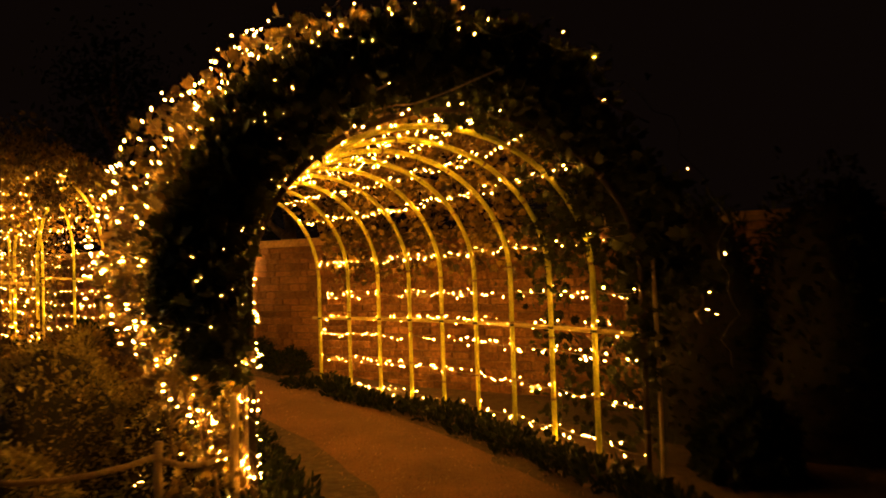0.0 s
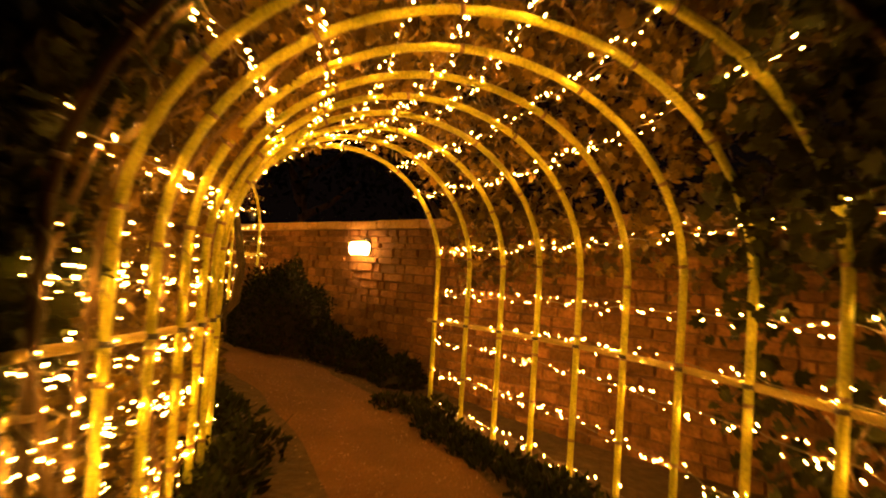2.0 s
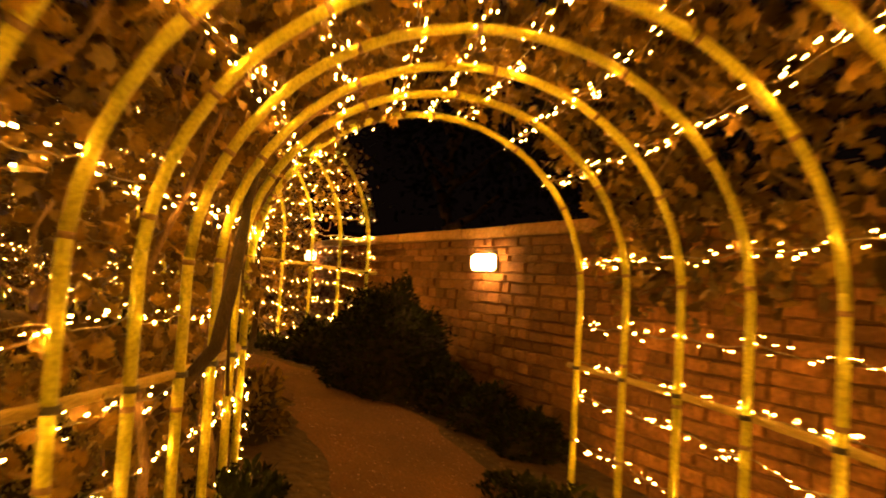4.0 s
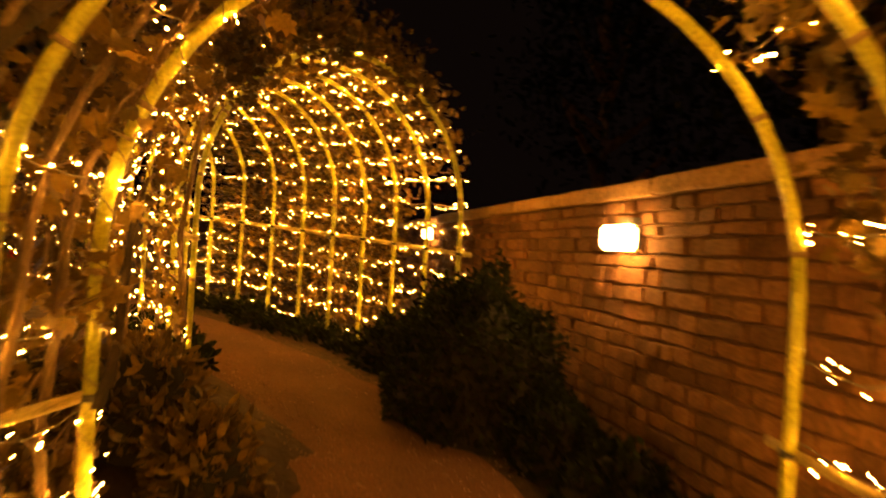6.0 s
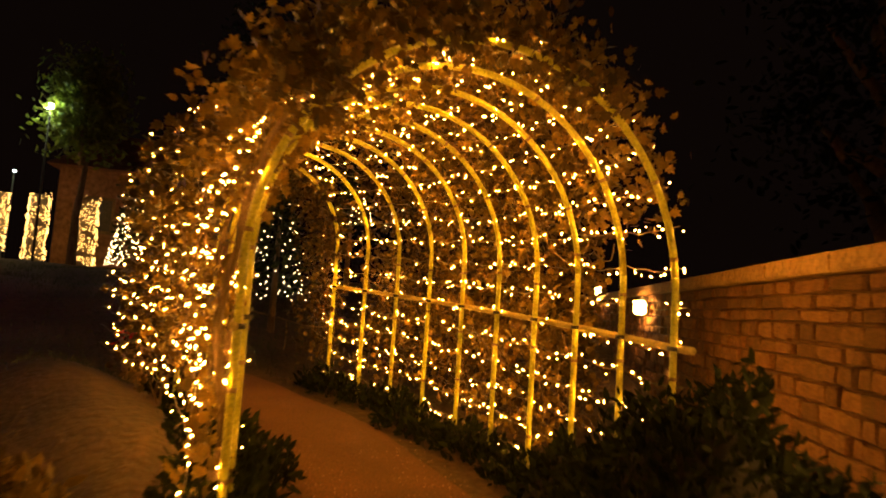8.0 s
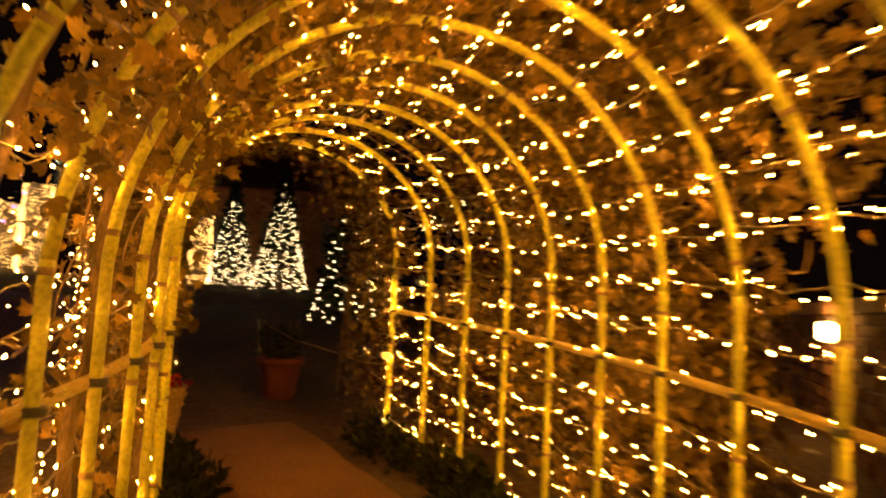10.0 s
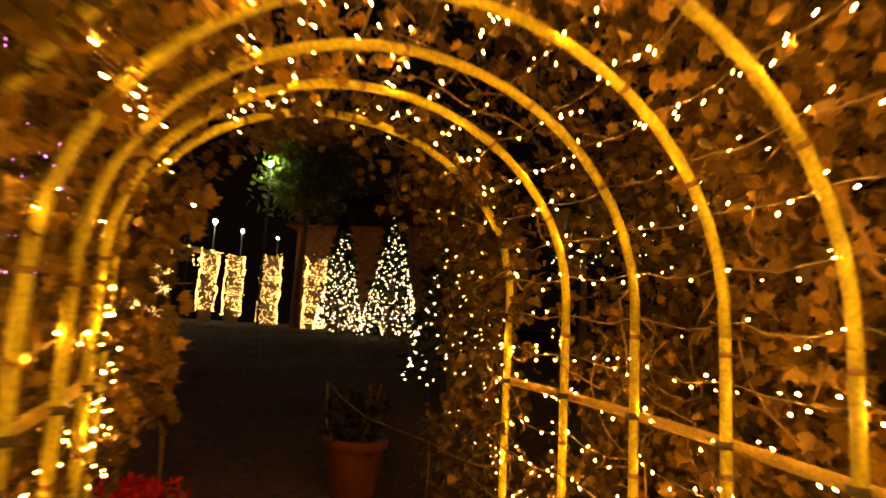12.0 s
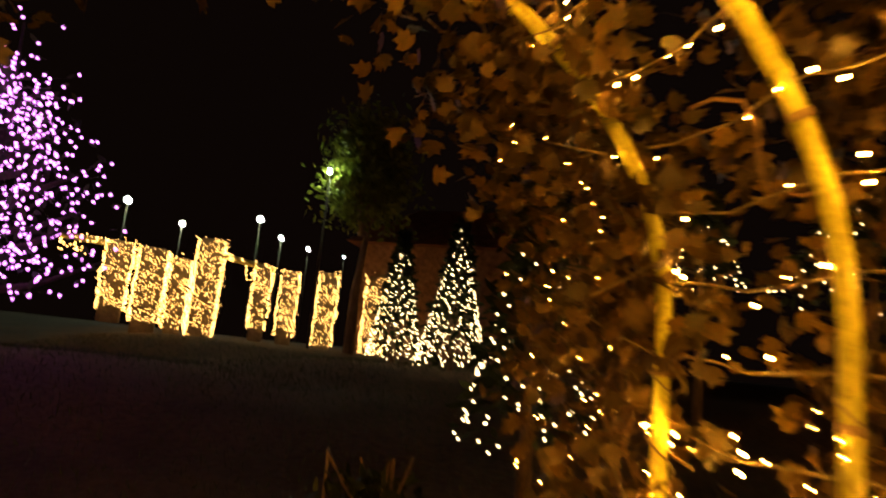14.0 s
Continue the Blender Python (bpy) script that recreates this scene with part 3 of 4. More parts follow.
leaves("mouth_leaves", spots(TWO, 520, (-0.04, 0.04), (0.52, 0.68), (-0.06, 0.2), rng) + spots(TWO, 260, (-0.03, 0.03), (0.38, 0.52), (-0.04, 0.1), rng) + spots(TWO, 420, (0.985, 1.02), (0.2, 0.56), (-0.05, 0.06), rng), 0.07, LOBED, M_DIM_GOLD_LEAF, creeper, "leaves over the tunnel mouths, darkened as if dimly lit", seed=19)
# Added backing of leaves that imitates haze; no hedge stands here.
leaves("haze_backing_leaves", spots(TWO, 5200, (0.4, 1.02), (0.02, 0.34), (0.6, 1.1), rng) + spots(TWO, 2600, (0.2, 1.02), (0.32, 0.55), (0.5, 1.0), rng) + spots(TWO, 900, (0.5, 1.0), (0.6, 0.74), (0.2, 0.5), rng), 0.085, LOBED, M_DIM_GOLD_LEAF, creeper, "added dim leaves behind the lights, standing in for haze", seed=23)
leaves("hanging_foliage", spots(TWO, 1700, (1.0, 1.1), (0.04, 0.42), (-0.26, 0.2), rng), 0.055, LOBED, M_DIM_GOLD_LEAF, creeper, "small hanging leaves, darkened as if dimly lit", seed=17)
leaves("hanging_leaves", spots(TWO, 700, (1.0, 1.1), (0.66, 0.86), (-0.24, 0.12), rng)
       + [(-9.02 + rng.gauss(0, 0.06), 7.96 + rng.gauss(0, 0.08), 1.82 + rng.gauss(0, 0.1)) for _ in range(90)], 0.07, LOBED, M_VINE_LEAF, creeper, "small brown hanging leaves", seed=15)
tubes("twig", twigs(TWO, 36, (1.0, 1.08), (0.04, 0.4), (-0.2, 0.1), rng, 0.04) + twigs(TWO, 110, (0.24, 0.9), (0.04, 0.5), (0.03, 0.4), rng, 0.1) + twigs(TWO, 80, (0.06, 0.95), (0.5, 0.97), (0.03, 0.3), rng, 0.1), 0.005, M_BARK, creeper, "bare brown twigs", kind="stuff")
trunk_runs = []
for u, side in ((0.03, 1), (0.25, 1), (0.55, 1), (0.9, 1)):
    base = 0.999 if side > 0 else 0.001
    trunk_runs.append([TWO.at(u + 0.02 * math.sin(i * 0.8), base - side * 0.03 * i, 0.06 + 0.03 * math.sin(i * 1.3 + u * 9)) for i in range(14)])
for run in trunk_runs:
    tube("trunk", run, 0.026, M_BARK, creeper, "gnarled brown vine trunk", sides=7, taper=lambda t: 1.1 - 0.7 * t)


curtain = thing("hanging_light_string", "small dim bulbs hung in the leaves at the tunnel exit", "string lights")
tube("cable", [TWO.at(1.01 + 0.03 * math.sin(i * 1.1), 0.03 + 0.38 * i / 40, -0.06 + 0.08 * math.sin(i * 0.7)) for i in range(41)], 0.003, M_WIRE, curtain, sides=4)
for i in range(95):
    bulb(TWO.at(rng.uniform(1.0, 1.1), rng.uniform(0.1, 0.4), rng.uniform(-0.24, 0.12)), curtain, ME_BULB_FAINT)
for k, (way, u, lo, n) in enumerate(((TWO, 1.0, 0.01, 24), (TWO, 8 / 9, 0.01, 16), (TWO, 1.0, 0.75, 26), (TWO, 8 / 9, 0.75, 20), (ONE, 1.0, 0.72, 26), (ONE, 1.0, 0.5, 18), (ONE, 1 / 9, 0.76, 24), (ONE, 2 / 9, 0.76, 20), (ONE, 3 / 9, 0.76, 16), (ONE, 0.0, 0.76, 14))):
    coil = thing("wound_light_string", "string of warm bulbs wound round a hoop post", "string lights", "wound light strings")
    tube("cable", [way.at(u + 0.007 * math.sin(i * 0.9), lo + 0.24 * i / 60, -0.036 * math.cos(i * 0.9)) for i in range(61)], 0.003, M_WIRE, coil, sides=4)
    for i in range(n):
        bulb(way.at(u + rng.uniform(-0.009, 0.009), rng.uniform(lo, lo + 0.24), rng.uniform(-0.06, -0.03)), coil, (ME_BULB_FAINT if lo < 0.1 else ME_BULB_TINY) if i % 3 else (ME_BULB_TINY if lo < 0.1 else ME_BULB))


# ---- shrubs and border plants ----
def mound(name, label, category, x, y, rx, ry, h, n, size, material, seed, group="", outline=OVAL, z=None):
    ob = thing(name, label, category, group)
    rs = random.Random(seed)
    z = ground_z(x, y) if z is None else z
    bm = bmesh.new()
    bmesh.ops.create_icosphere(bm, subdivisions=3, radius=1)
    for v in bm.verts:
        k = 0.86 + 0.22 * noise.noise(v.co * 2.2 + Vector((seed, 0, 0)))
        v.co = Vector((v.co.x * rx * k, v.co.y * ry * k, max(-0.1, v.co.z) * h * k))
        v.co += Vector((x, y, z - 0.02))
    part("inner_core", bm, M_CORE, ob, "dark solid core under the leaves", smooth=True)
    pts, out = [], []
    for _ in range(n):
        d = Vector((rs.gauss(0, 1), rs.gauss(0, 1), abs(rs.gauss(0, 1)))).normalized()
        k = 0.86 + 0.22 * noise.noise(d * 2.2 + Vector((seed, 0, 0))) + 0.1 * noise.noise(d * 6 + Vector((0, seed, 0)))
        k *= rs.uniform(0.86, 1.1)
        pts.append((x + d.x * rx * k, y + d.y * ry * k, z + d.z * h * k))
        out.append(tuple(d))
    leaves("leaves", pts, size, outline, material, ob, seed=seed, out=out)
    return ob


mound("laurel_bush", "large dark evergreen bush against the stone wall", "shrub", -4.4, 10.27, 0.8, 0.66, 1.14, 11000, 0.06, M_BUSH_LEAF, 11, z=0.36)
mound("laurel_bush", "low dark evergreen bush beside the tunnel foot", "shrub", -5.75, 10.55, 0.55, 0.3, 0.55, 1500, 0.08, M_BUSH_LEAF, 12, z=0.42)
for k, (x, y, r, h) in enumerate(((-3.1, 5.0, 0.75, 1.2), (-2.25, 5.1, 0.55, 0.85), (-2.95, 4.15, 0.48, 0.6), (-4.3, 5.3, 0.85, 1.1), (-3.9, 6.4, 0.7, 0.9))):
    mound("clipped_shrub", "rounded olive shrub behind the rope fence", "shrub", x, y, r, r * 0.9, h, int(11000 * r), 0.045, M_CLIP_LEAF, 20 + k, "rounded shrubs")
for k, (x, y, r, h) in enumerate(((-3.98, 8.12, 0.28, 0.5), (-4.5, 7.95, 0.36, 0.55), (-5.4, 7.6, 0.35, 0.45), (-4.0, 7.4, 0.3, 0.4), (-4.9, 7.2, 0.4, 0.45), (-5.9, 7.2, 0.4, 0.5))):
    mound("leafy_shrub", "small loose shrub at the edge of the gravel path", "shrub", x, y, r, r, h, int(2600 * r), 0.085, M_VINE_LEAF, 30 + k, "shrubs by the path")

# Added plants that stand in for the dimness at the wall's foot.
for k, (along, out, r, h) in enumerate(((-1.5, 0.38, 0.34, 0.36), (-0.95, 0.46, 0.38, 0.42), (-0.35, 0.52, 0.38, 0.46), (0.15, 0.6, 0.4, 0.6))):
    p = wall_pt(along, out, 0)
    mound("shade_hedge", "added low dark plant dimming the foot of the stone wall", "shrub", p.x, p.y, r, r * 0.8, h, int(3600 * r), 0.07, M_BUSH_LEAF, 70 + k, "hedge plants by the wall")
# Bushes added to hide the lit wall, where only darkness belongs.
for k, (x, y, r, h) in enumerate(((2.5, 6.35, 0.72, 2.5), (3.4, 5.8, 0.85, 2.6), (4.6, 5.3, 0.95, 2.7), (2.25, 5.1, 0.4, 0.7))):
    mound("screen_bush", "added dark bush hiding the wall beside the tunnel entrance", "shrub", x, y, r, r * 0.85, h, int(4500 * r), 0.09, M_BUSH_LEAF, 50 + k, "bushes by the entrance")
br = random.Random(12)


def tuft(x, y, r, h, n, seed):
    ob = thing("border_plant", "low leafy border plant along the gravel path", "plant", "border plants")
    rs = random.Random(seed)
    z = ground_z(x, y)
    pts, out = [], []
    for _ in range(n):
        a, q = rs.uniform(0, 6.28), r * math.sqrt(rs.random())
        pts.append((x + q * math.cos(a), y + q * math.sin(a), z + h * rs.random() * (1 - 0.6 * q / r)))
        out.append((math.cos(a) * 0.7, math.sin(a) * 0.7, 0.9))
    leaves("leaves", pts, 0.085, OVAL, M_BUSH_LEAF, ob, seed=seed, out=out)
    stalks = [[(x + rs.gauss(0, r * 0.2), y + rs.gauss(0, r * 0.2), z - 0.02), (x + rs.gauss(0, r * 0.45), y + rs.gauss(0, r * 0.45), z + h * 0.7)] for _ in range(12)]
    tubes("stalk", stalks, 0.004, M_CORE, ob, sides=4, kind="stuff")
    return ob


for k in range(17):
    u = -0.12 + 1.1 * k / 16
    p, h = ONE.foot(u)
    left = Vector((-math.sin(h), math.cos(h)))
    q = p + left * br.uniform(0.28, 0.5)
    tuft(q.x, q.y, br.uniform(0.2, 0.3), br.uniform(0.12, 0.24), 200, 100 + k)
for k in range(15):
    u = -0.05 + 1.02 * k / 14
    p = ONE.at(u, 1.0)
    q = Vector((p.x, p.y)) + (Vector((ONE.at(u, 0).x, ONE.at(u, 0).y)) - Vector((p.x, p.y))).normalized() * br.uniform(0.0, 0.3)
    tuft(q.x, q.y, br.uniform(0.2, 0.32), br.uniform(0.25, 0.45), 220, 130 + k)
for k in range(15):
    u = 0.02 + 0.98 * k / 14
    p, h = TWO.foot(u)
    left = Vector((-math.sin(h), math.cos(h)))
    q = p + left * br.uniform(0.02, 0.25)
    tuft(q.x, q.y, br.uniform(0.2, 0.3), br.uniform(0.16, 0.3), 200, 160 + k)
    p = TWO.at(u, 1.0)
    q = Vector((p.x, p.y)) + left * br.uniform(-0.22, 0.1)
    tuft(q.x, q.y, br.uniform(0.2, 0.3), br.uniform(0.2, 0.34), 200, 190 + k)

# ---- rope fence ----
fence = thing("rope_fence", "pale rope hung between short wooden stakes beside the path", "fence")
stakes = [(-1.42, 4.17), (-1.85, 4.05), (-2.75, 3.62), (-3.9, 3.5)]
for x, y in stakes:
    z = ground_z(x, y)
    tube("stake", [(x, y, z - 0.1), (x, y, z + 0.5), (x + 0.01, y, z + 0.88 if x > -1.5 else z + 0.62)], 0.028, M_STAKE, fence)
for (ax, ay), (bx, by) in zip(stakes, stakes[1:]):
    pts = []
    for i in range(17):
        t = i / 16
        x, y = ax + (bx - ax) * t, ay + (by - ay) * t
        pts.append((x, y - 0.03, ground_z(x, y) + 0.54 - 0.28 * t * (1 - t) + 0.003 * math.sin(i * 2.1)))
    tube("rope", pts, 0.018, M_ROPE, fence)

cane = thing("garden_cane", "pale leaning cane among the shrubs by the path", "cane")
tube("stick", [(-4.95, 8.32, 0.98), (-4.7, 8.22, 0.78), (-4.3, 8.0, 0.4)], 0.011, M_STAKE, cane, sides=6)

# ---- the far end of the second tunnel ----
pot = thing("terracotta_pot", "large terracotta pot with a small dark shrub", "plant pot", at=(-10.6, 8.76, ground_z(-10.6, 8.76) - 0.02))
lathe("body", [(0.13, 0), (0.15, 0.02), (0.2, 0.32), (0.205, 0.335), (0.23, 0.345), (0.236, 0.41), (0.22, 0.415), (0.195, 0.395), (0.0, 0.36)], M_TERRA, pot)
pr = random.Random(4)
leaves("foliage", [(pr.gauss(0, 0.1), pr.gauss(0, 0.1), 0.4 + 0.3 * pr.random()) for _ in range(420)], 0.08, OVAL, M_CONE_LEAF, pot, "small dark green leaves", seed=6)
tubes("stem", [[(0, 0, 0.4), (pr.gauss(0, 0.05), pr.gauss(0, 0.05), 0.6), (pr.gauss(0, 0.1), pr.gauss(0, 0.1), 0.78)] for _ in range(6)], 0.008, M_BARK, pot, "thin stems", kind="stuff")
tube("cane", [(0.0, -0.16, 0.36), (-0.06, -0.23, 0.5), (-0.14, -0.26, 0.77)], 0.008, M_STAKE, pot, "pale support cane")

branch = thing("dry_branch", "bare curved branch reaching from the creeper", "branch")
tubes("twig", [[(-10.74, 8.5, 1.71), (-10.4, 8.68, 1.63), (-10.08, 8.9, 1.55), (-9.95, 9.12, 1.5), (-9.84, 9.32, 1.46), (-9.62, 9.48, 1.42), (-9.4, 9.62, 1.42), (-9.3, 9.72, 1.44)],
               [(-9.84, 9.32, 1.46), (-9.83, 9.33, 1.33), (-9.84, 9.32, 1.12)]], 0.006, M_BARK, branch, sides=6)

bz = ground_z(-9.02, 7.96)
basket = thing("wicker_basket", "round wicker basket of red flowers with a tall hoop handle", "basket", at=(-9.02, 7.96, bz - 0.01))
bowl = lathe("bowl", [(0.16, 0.0), (0.18, 0.03), (0.215, 0.2), (0.245, 0.4), (0.26, 0.425), (0.245, 0.44), (0.22, 0.41), (0.0, 0.34)], M_WICKER, basket)
tube("handle", [(0.25 * math.cos(a), 0.05 * math.sin(a), 0.41 + 0.4 * math.sin(a)) for a in np.linspace(0, math.pi, 21)], 0.011, M_BARK, bowl)
for k in range(5):
    tube("band", [((0.187 + 0.0155 * k) * math.cos(a), (0.187 + 0.0155 * k) * math.sin(a), 0.07 + 0.075 * k) for a in np.linspace(0, 2 * math.pi, 25)], 0.009, M_WICKER, bowl)
leaves("flower", [(pr.gauss(0, 0.09), pr.gauss(0, 0.09), 0.4 + 0.1 * pr.random()) for _ in range(420)], 0.06, OVAL, M_RED, basket, "red flowers", seed=7, flat=0.3)


# ---- far garden: lit conifers, columns, lamps ----
def icos(name, places, r, material, parent, label=""):
    v, f = [], []
    for p in places:
        o = len(v)
        v += [(p[0] + q.x * r, p[1] + q.y * r, p[2] + q.z * r) for q in ICO_V]
        f += [tuple(i + o for i in t) for t in ICO_F]
    return raw(name, v, f, material, parent, label, kind="stuff")


def conifer(x, y, z, r, h, n, material, bulb_r, label, group, seed, slim=1.0, bare=0.0):
    ob = thing("conifer", label, "tree", group, at=(x, y, z))
    rs = random.Random(seed)
    tube("trunk", [(0, 0, -0.2), (0, 0, h * 0.5), (0, 0, h * 0.95)], 0.06, M_BARK, ob, taper=lambda t: 1 - 0.8 * t)
    pts, out = [], []
    for _ in range(int(900 * r * h)):
        t = rs.random() ** 0.7
        a = rs.uniform(0, 6.283)
        q = r * (1 - t) ** slim * rs.uniform(0.55, 1.02) * (1 + 0.12 * math.sin(a * 5 + t * 20))
        pts.append((q * math.cos(a), q * math.sin(a), 0.08 + bare + t * (h - bare)))
        out.append((math.cos(a), math.sin(a), -0.2))
    leaves("crown", pts, 0.16, OVAL, M_CONE_LEAF, ob, seed=seed, out=out)
    lights = []
    for i in range(n):
        t = 1 - math.sqrt(1 - i / n * 0.995)
        a = i * 2.399963 + rs.gauss(0, 0.25)
        q = r * (1 - t) ** slim * 1.04 + 0.02
        lights.append((q * math.cos(a), q * math.sin(a), 0.06 + bare + t * (h - bare) + rs.gauss(0, 0.02)))
    icos("light_net", lights, bulb_r, material, ob, "net of small glowing bulbs")
    return ob


conifer(-19.3, 6.82, 2.1, 0.48, 2.3, 400, M_BULB_W, 0.0105, "slim conifer wrapped in pale warm lights", "lit conifers", 1)
conifer(-18.45, 8.0, 2.05, 0.56, 2.45, 480, M_BULB_W, 0.0105, "slim conifer wrapped in pale warm lights", "lit conifers", 2)
conifer(-12.0, 9.4, ground_z(-12.0, 9.4), 0.43, 2.2, 140, M_BULB_W, 0.0085, "dark conifer with few pale lights beside the lawn", "lit conifers", 3, bare=0.42)
conifer(-15.15, 11.15, 2.0, 0.42, 2.25, 90, M_BULB_W, 0.0095, "dark conifer with pale lights behind the tunnel", "lit conifers", 4, bare=1.2)
conifer(-14.7, 12.7, 2.0, 0.95, 2.5, 170, M_BULB_W, 0.0095, "dark conifer with pale lights behind the tunnel", "lit conifers", 5, bare=1.1)


def blossom_tree(x, y, z, r, h, seed):
    ob = thing("lit_tree", "tall branching tree covered in bright pink-violet lights", "tree", at=(x, y, z))
    rs = random.Random(seed)
    limbs = [[(0, 0, -0.2), (0.04, 0.02, h * 0.3), (-0.03, 0.05, h * 0.62), (0.02, 0, h * 0.97)]]
    for k in range(30):
        a, t = k * 2.399963, 0.16 + 0.78 * (k / 30)
        reach = r * (1.02 - t) ** 0.62 * rs.uniform(0.75, 1.1)
        b = h * t * 0.82
        tip = (reach * math.cos(a), reach * math.sin(a), b + h * 0.05 + reach * 0.3)
        limbs.append([(0, 0, b), (tip[0] * 0.5, tip[1] * 0.5, b + (tip[2] - b) * 0.35), tip])
    tubes("trunk", limbs, 0.07, M_DARKBARK, ob, "dark trunk and limbs", sides=6, taper=lambda t: 1.0 - 0.8 * t)
    lights, twig_leaves = [], []
    for q, run in enumerate(limbs):
        for _ in range(34 if q else 24):
            t = rs.uniform(0.3, 1.06)
            i = 0 if t < 0.5 or q == 0 else 1
            f = (t - 0.5 * i) * 2 if q else t
            a, b = (Vector(run[i]), Vector(run[i + 1])) if q else (Vector(run[1]), Vector(run[3]))
            p = a.lerp(b, f)
            s = 0.05 + 0.16 * t
            p = p + Vector((rs.gauss(0, s), rs.gauss(0, s), rs.gauss(0, s * 0.8)))
            lights.append(tuple(p))
            twig_leaves.append((p.x * 0.95, p.y * 0.95, p.z))
    leaves("crown", twig_leaves, 0.14, OVAL, M_CONE_LEAF, ob, "dark sparse leaves", seed=seed)
    icos("light_net", lights, 0.023, M_BULB_P, ob, "clusters of pink-violet bulbs")
    return ob


blossom_tree(-14.15, 2.95, 1.75, 1.45, 4.1, 6)


def lit_column(x, y, z, w, h, seed):
    ob = thing("lit_column", "square column wrapped in a dense net of warm lights", "column", "lit columns", at=(x, y, z))
    ob.rotation_euler = (0, 0, math.atan2(y - 9.5, x + 6.5))
    part("shaft", boxbm(w * 0.8, w * 0.8, h + 0.3, 0.02, (0, 0, h / 2 - 0.15)), M_COLUMN, ob)
    rs = random.Random(seed)
    pts = []
    e, step = w * 0.46, 0.041
    for i in range(int(w / step)):
        for j in range(int(h / step)):
            for side in range(4):
                c = -w / 2 + (i + 0.5 + rs.uniform(-0.6, 0.6)) * step
                zz = (j + 0.5 + rs.uniform(-0.6, 0.6)) * step
                swell = 0.03 + 0.06 * noise.noise((c * 4 + seed, zz * 3, side))
                thick = noise.noise((c * 5 + side * 7, zz * 5 + seed * 3.1, 2.0))
                if rs.random() < 0.34 + 0.9 * thick:
                    o = e + swell + rs.uniform(-0.02, 0.02)
                    pts.append(((-o, c, zz), (c, -o, zz), (c, o, zz), (o, c, zz))[side])
    # loose ends that stand off the head and the sides
    for _ in range(int(26 * w * h)):
        a = rs.uniform(0, 6.283)
        q = w * rs.uniform(0.5, 0.72)
        pts.append((q * math.cos(a), q * math.sin(a), h * (1 - 0.85 * rs.random() ** 2.2) + rs.uniform(0, 0.09)))
    icos("light_net", pts, 0.0105, M_BULB_WALL, ob, "net of small glowing bulbs")
    return ob


for k, (x, y, z, w, h) in enumerate(((-22.35, 1.32, 2.2, 0.62, 2.35), (-22.9, 2.5, 2.5, 0.42, 1.6), (-23.17, 3.12, 2.42, 0.45, 1.6), (-23.47, 4.02, 2.25, 0.48, 1.85),
                                      (-23.82, 5.2, 2.1, 0.52, 2.05), (-21.75, 0.22, 2.4, 0.66, 1.75), (-21.4, -0.45, 2.6, 0.6, 1.6), (-22.05, 0.78, 2.3, 0.46, 1.7))):
    lit_column(x, y, z, w, h, 40 + k)


def lit_beam(a, b, n, drop, seed):
    """A timber from a to b with bulbs along it, and a fringe that hangs by drop at its far end."""
    ob = thing("lit_beam", "timber beam between columns hung with warm lights", "beam", "lit beams")
    rs = random.Random(seed)
    a, b = Vector(a), Vector(b)
    tube("timber", [a, b], 0.07, M_RAIL, ob)
    pts = []
    for _ in range(n):
        t = rs.uniform(0.04, 1.0)
        p = a.lerp(b, t)
        pts.append((p.x + rs.gauss(0, 0.06), p.y, p.z + rs.uniform(-drop * (t > 0.55) - 0.06, 0.1)))
    icos("light_net", pts, 0.018, M_BULB_WALL, ob)
    return ob


lit_beam((-22.3, 1.3, 4.25), (-22.95, 2.75, 4.0), 110, 0.35, 1)
lit_beam((-21.45, -0.4, 4.1), (-20.9, -1.7, 4.2), 90, 0.3, 2)


def street_lamp(x, y, z, r):
    g, r = ground_z(x, y), r * 0.68
    ob = thing("street_lamp", "tall lamp post with a bright greenish white globe", "street lamp", "street lamps", at=(x, y, g))
    h = z - g
    tube("post", [(0, 0, -0.2), (0, 0, h * 0.5), (0, 0, h - r)], 0.03, M_DARKBARK, ob, taper=lambda t: 1.2 - 0.5 * t)
    icos("globe", [(0, 0, h)], r, M_STREET, ob, "glowing white globe")["kind"] = "thing"
    tube("cap", [(0, 0, h + r * 0.9), (0, 0, h + r * 1.15)], r * 0.7, M_METAL, ob)
    return ob


for x, y, z, r in ((-33.6, -2.9, 7.47, 0.2), (-34.0, -2.0, 6.78, 0.15), (-34.5, -0.9, 6.46, 0.1), (-31.66, -7.93, 7.5, 0.22), (-32.9, -6.08, 6.9, 0.17), (-35, 0.6, 6.3, 0.06), (-21.45, 4.42, 6.2, 0.13)):
    street_lamp(x, y, z, r)


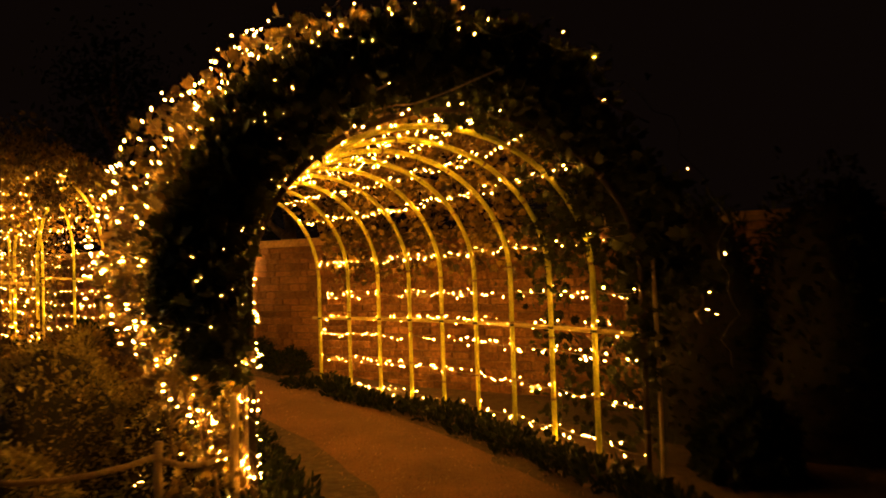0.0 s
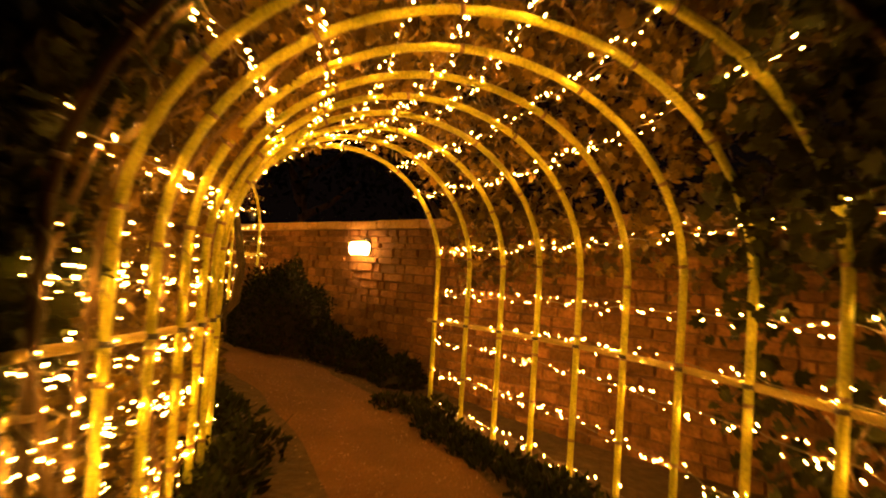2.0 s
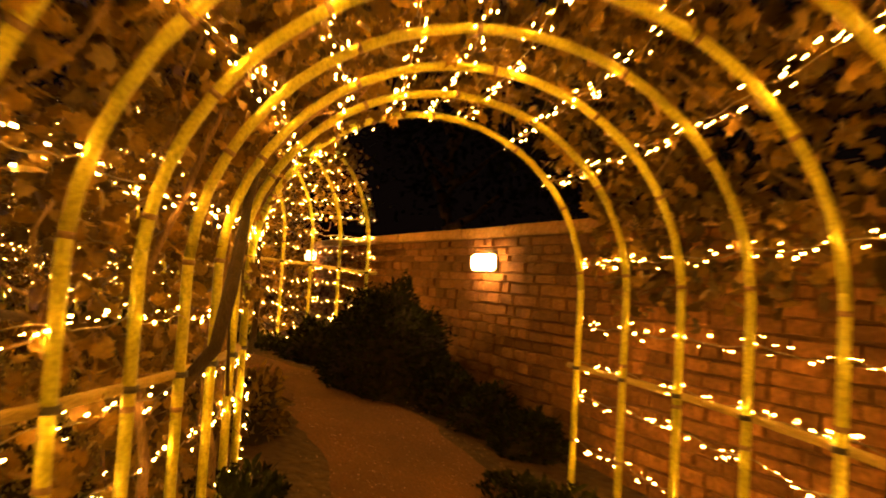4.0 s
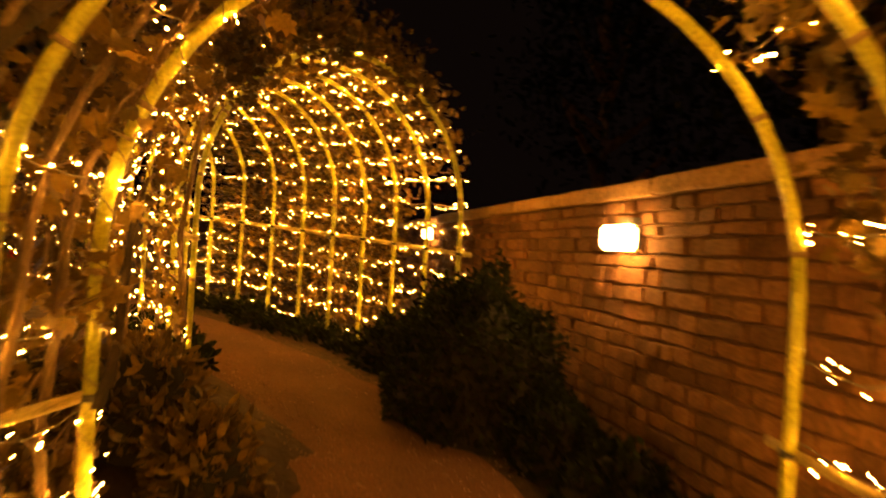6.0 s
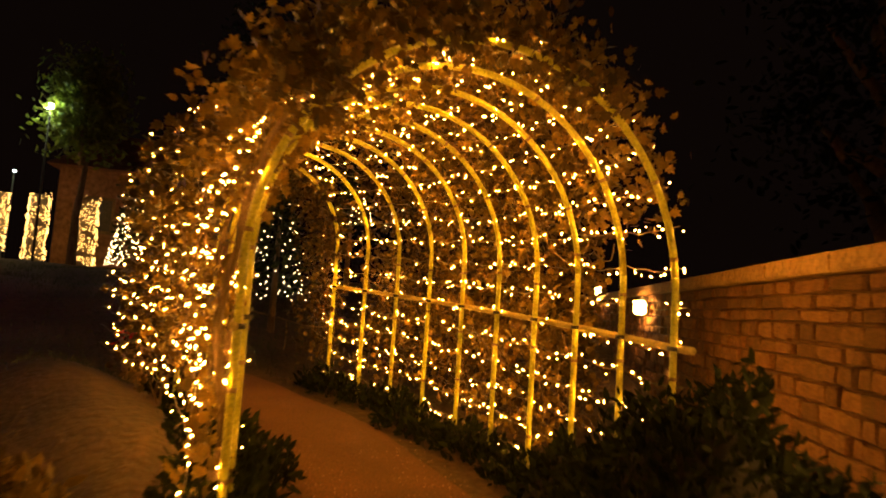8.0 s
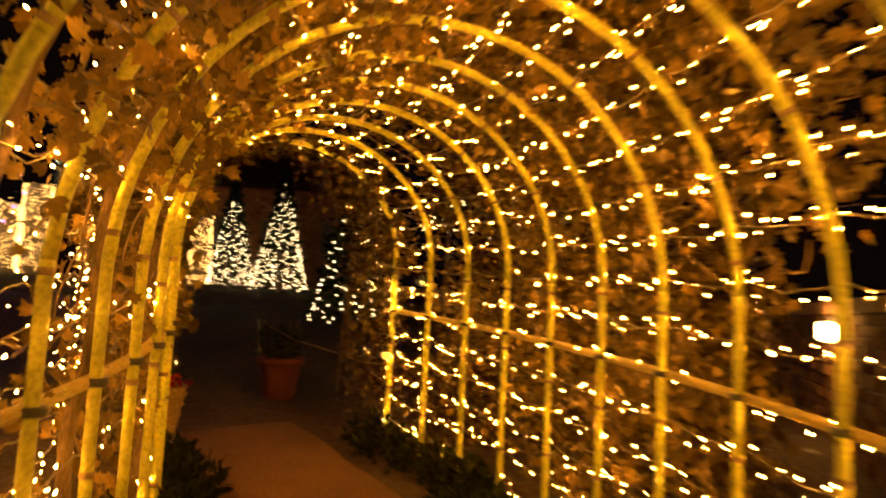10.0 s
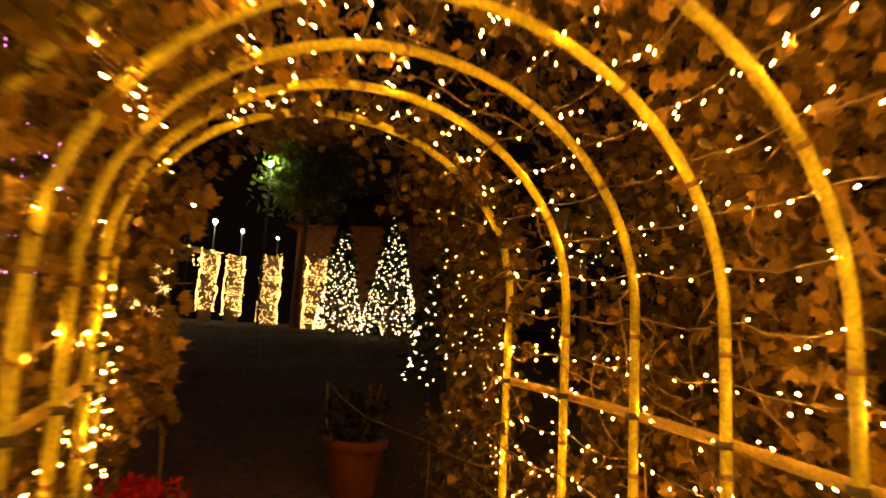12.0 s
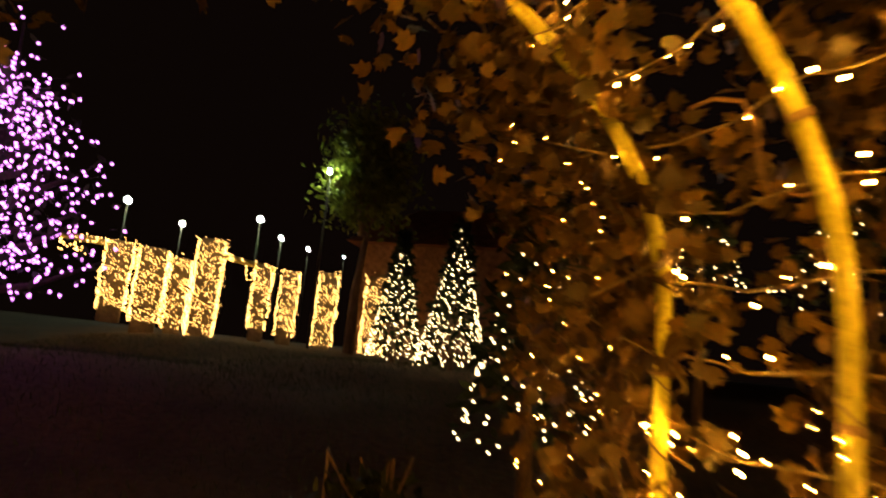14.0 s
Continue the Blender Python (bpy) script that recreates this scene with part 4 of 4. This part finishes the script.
def broad_tree(x, y, r, h, n, seed, label, material=M_BUSH_LEAF, low=0.35):
    z = ground_z(x, y)
    ob = thing("tree", label, "tree", "dark trees", at=(x, y, z - 0.05))
    rs = random.Random(seed)
    limbs = [[(0, 0, 0), (0.05, 0, h * 0.3), (0, 0.1, h * 0.6), (0.1, 0, h * 0.9)]]
    hubs = []
    for k in range(11):
        a, t = k * 2.4, low + (0.95 - low) * k / 10
        e = (r * 0.75 * math.cos(a) * (1.25 - t), r * 0.75 * math.sin(a) * (1.25 - t), h * (t + 0.12))
        limbs.append([(0, 0, h * t * 0.9), (e[0] * 0.5, e[1] * 0.5, h * (t + 0.02)), e])
        hubs.append(e)
    tubes("trunk", limbs, 0.13, M_BARK, ob, sides=7, taper=lambda t: 1.0 - 0.8 * t)
    pts = []
    for _ in range(n):
        c = rs.choice(hubs)
        pts.append((c[0] + rs.gauss(0, r * 0.24), c[1] + rs.gauss(0, r * 0.24), max(h * (low - 0.05), c[2] + rs.gauss(0, h * 0.09))))
    leaves("crown", pts, 0.2, OVAL, material, ob, seed=seed)
    return ob


broad_tree(-21.95, 5.2, 1.3, 4.7, 5200, 61, "broad tree lit green by the street lamp", M_LAMPLIT_LEAF, low=0.66)
broad_tree(-20.5, 9.6, 1.5, 6.5, 2600, 62, "dark broad tree behind the lit conifers")
broad_tree(-3.4, 14.5, 2.2, 5.5, 2600, 63, "dark tree rising behind the garden wall")
broad_tree(-9.0, 18.0, 2.5, 6.5, 2600, 64, "dark tree rising behind the garden wall")

house = thing("house", "low brown house far behind the columns", "house", at=(-28.2, 7.4, 2.2))
house.rotation_euler = (0, 0, radians(-6))
part("wall", boxbm(5, 6.4, 3.2, 0.02, (0, 0, 1.6)), M_FACADE, house)
raw("roof", [(-2.9, -3.5, 3.2), (2.9, -3.5, 3.2), (2.9, 3.5, 3.2), (-2.9, 3.5, 3.2), (0, -2.2, 4.9), (0, 2.2, 4.9)], [(0, 1, 4), (1, 2, 5, 4), (2, 3, 5), (3, 0, 4, 5), (3, 2, 1, 0)], M_ROOF, house)
for k in range(3):
    w = part("window", boxbm(0.06, 1.1, 1.2, 0.01), M_COLUMN, house)
    w.location = (2.52, -2 + 2 * k, 1.7)
    part("pane", boxbm(0.02, 0.9, 1.0), M_METAL, w, "dark glass").location = (0.04, 0, 0)

# ---- lawn and gravel ----
lr = np.random.RandomState(3)
lp = []
while len(lp) < 26000:
    x, y = lr.uniform(-20, -8.5), lr.uniform(0, 12)
    if min((Vector((x, y)) - q).length for q in path_line[::4]) > 0.75:
        lp.append((x, y, ground_z(x, y)))
tagged(leaves("lawn", lp, 0.07, BLADE, M_LAWN, seed=9, out=np.tile((0, 0, 1.6), (len(lp), 1))), "short dark grass of the lawn", "grass", kind="stuff")
pv, pf = [], []
for k in range(5200):
    c = path_line[int(lr.randint(16, len(path_line) - 20))]
    x, y, r = c.x + lr.uniform(-0.66, 0.66), c.y + lr.uniform(-0.66, 0.66), lr.uniform(0.004, 0.011)
    o, z = len(pv), ground_z(x, y) + 0.03
    pv += [(x + r, y, z), (x, y + r, z), (x - r, y, z), (x, y - r, z), (x + r * 0.2, y, z + r * 0.9)]
    pf += [(o, o + 1, o + 4), (o + 1, o + 2, o + 4), (o + 2, o + 3, o + 4), (o + 3, o, o + 4)]
tagged(raw("gravel", pv, pf, M_GRAVEL), "loose brown gravel on the path", "gravel", kind="stuff")

# ---- wall stones ----
sr = random.Random(21)


def stone_mesh():
    c = [(-0.5, -0.5), (0.5, -0.5), (0.5, 0.5), (-0.5, 0.5)]
    jit = [(sr.uniform(-0.03, 0.03), sr.uniform(-0.09, 0.09)) for _ in c]
    rings = []
    for inset, y in ((0.0, 0.0), (0.0, 0.72), (0.055, 1.0)):
        rings += [((x + jx) * (1 - inset), y + sr.uniform(-0.1, 0.1) * (y > 0.9), (z + jz) * (1 - inset * 2.2)) for (x, z), (jx, jz) in zip(c, jit)]
    f = [(i * 4 + k, i * 4 + (k + 1) % 4, i * 4 + 4 + (k + 1) % 4, i * 4 + 4 + k) for i in range(2) for k in range(4)] + [(8, 9, 10, 11)]
    return rings, f


variants = []
for k in range(14):
    v, f = stone_mesh()
    me = bpy.data.meshes.new("stone")
    me.from_pydata(v, [], f)
    me.materials.append(M_STONE)
    variants.append(me)
jv, jf = [], []
course, z = 0, -0.3
while z < WALL_TOP - 0.05:
    hgt = sr.choice((0.075, 0.09, 0.1, 0.115))
    hgt = min(hgt, WALL_TOP - z)
    a = -12.0 + sr.uniform(0, 0.3)
    while a < 15:
        ln = sr.choice((0.12, 0.17, 0.22, 0.28, 0.36)) * sr.uniform(0.85, 1.15)
        depth = sr.uniform(0.03, 0.066)
        m = wall_matrix(a + ln / 2, -0.035, z + hgt / 2) @ Matrix.Rotation(sr.uniform(-0.012, 0.012), 4, "Y") @ Matrix.Diagonal((ln - 0.02, depth, hgt - 0.015, 1))
        if -1.9 < a < 2.2 and z > 0.1:
            ob = new("stone", sr.choice(variants))
            ob.parent = wall
            ob.matrix_parent_inverse = wall.matrix_basis.inverted()
            ob.matrix_basis = m
        else:
            v, f = stone_mesh()
            o = len(jv)
            jv += [tuple(m @ Vector(q)) for q in v]
            jf += [tuple(i + o for i in q) for q in f]
        a += ln
    z += hgt
rest = raw("stonework", jv, jf, M_STONE_J, wall, kind="stuff")
rest.matrix_parent_inverse = wall.matrix_basis.inverted()
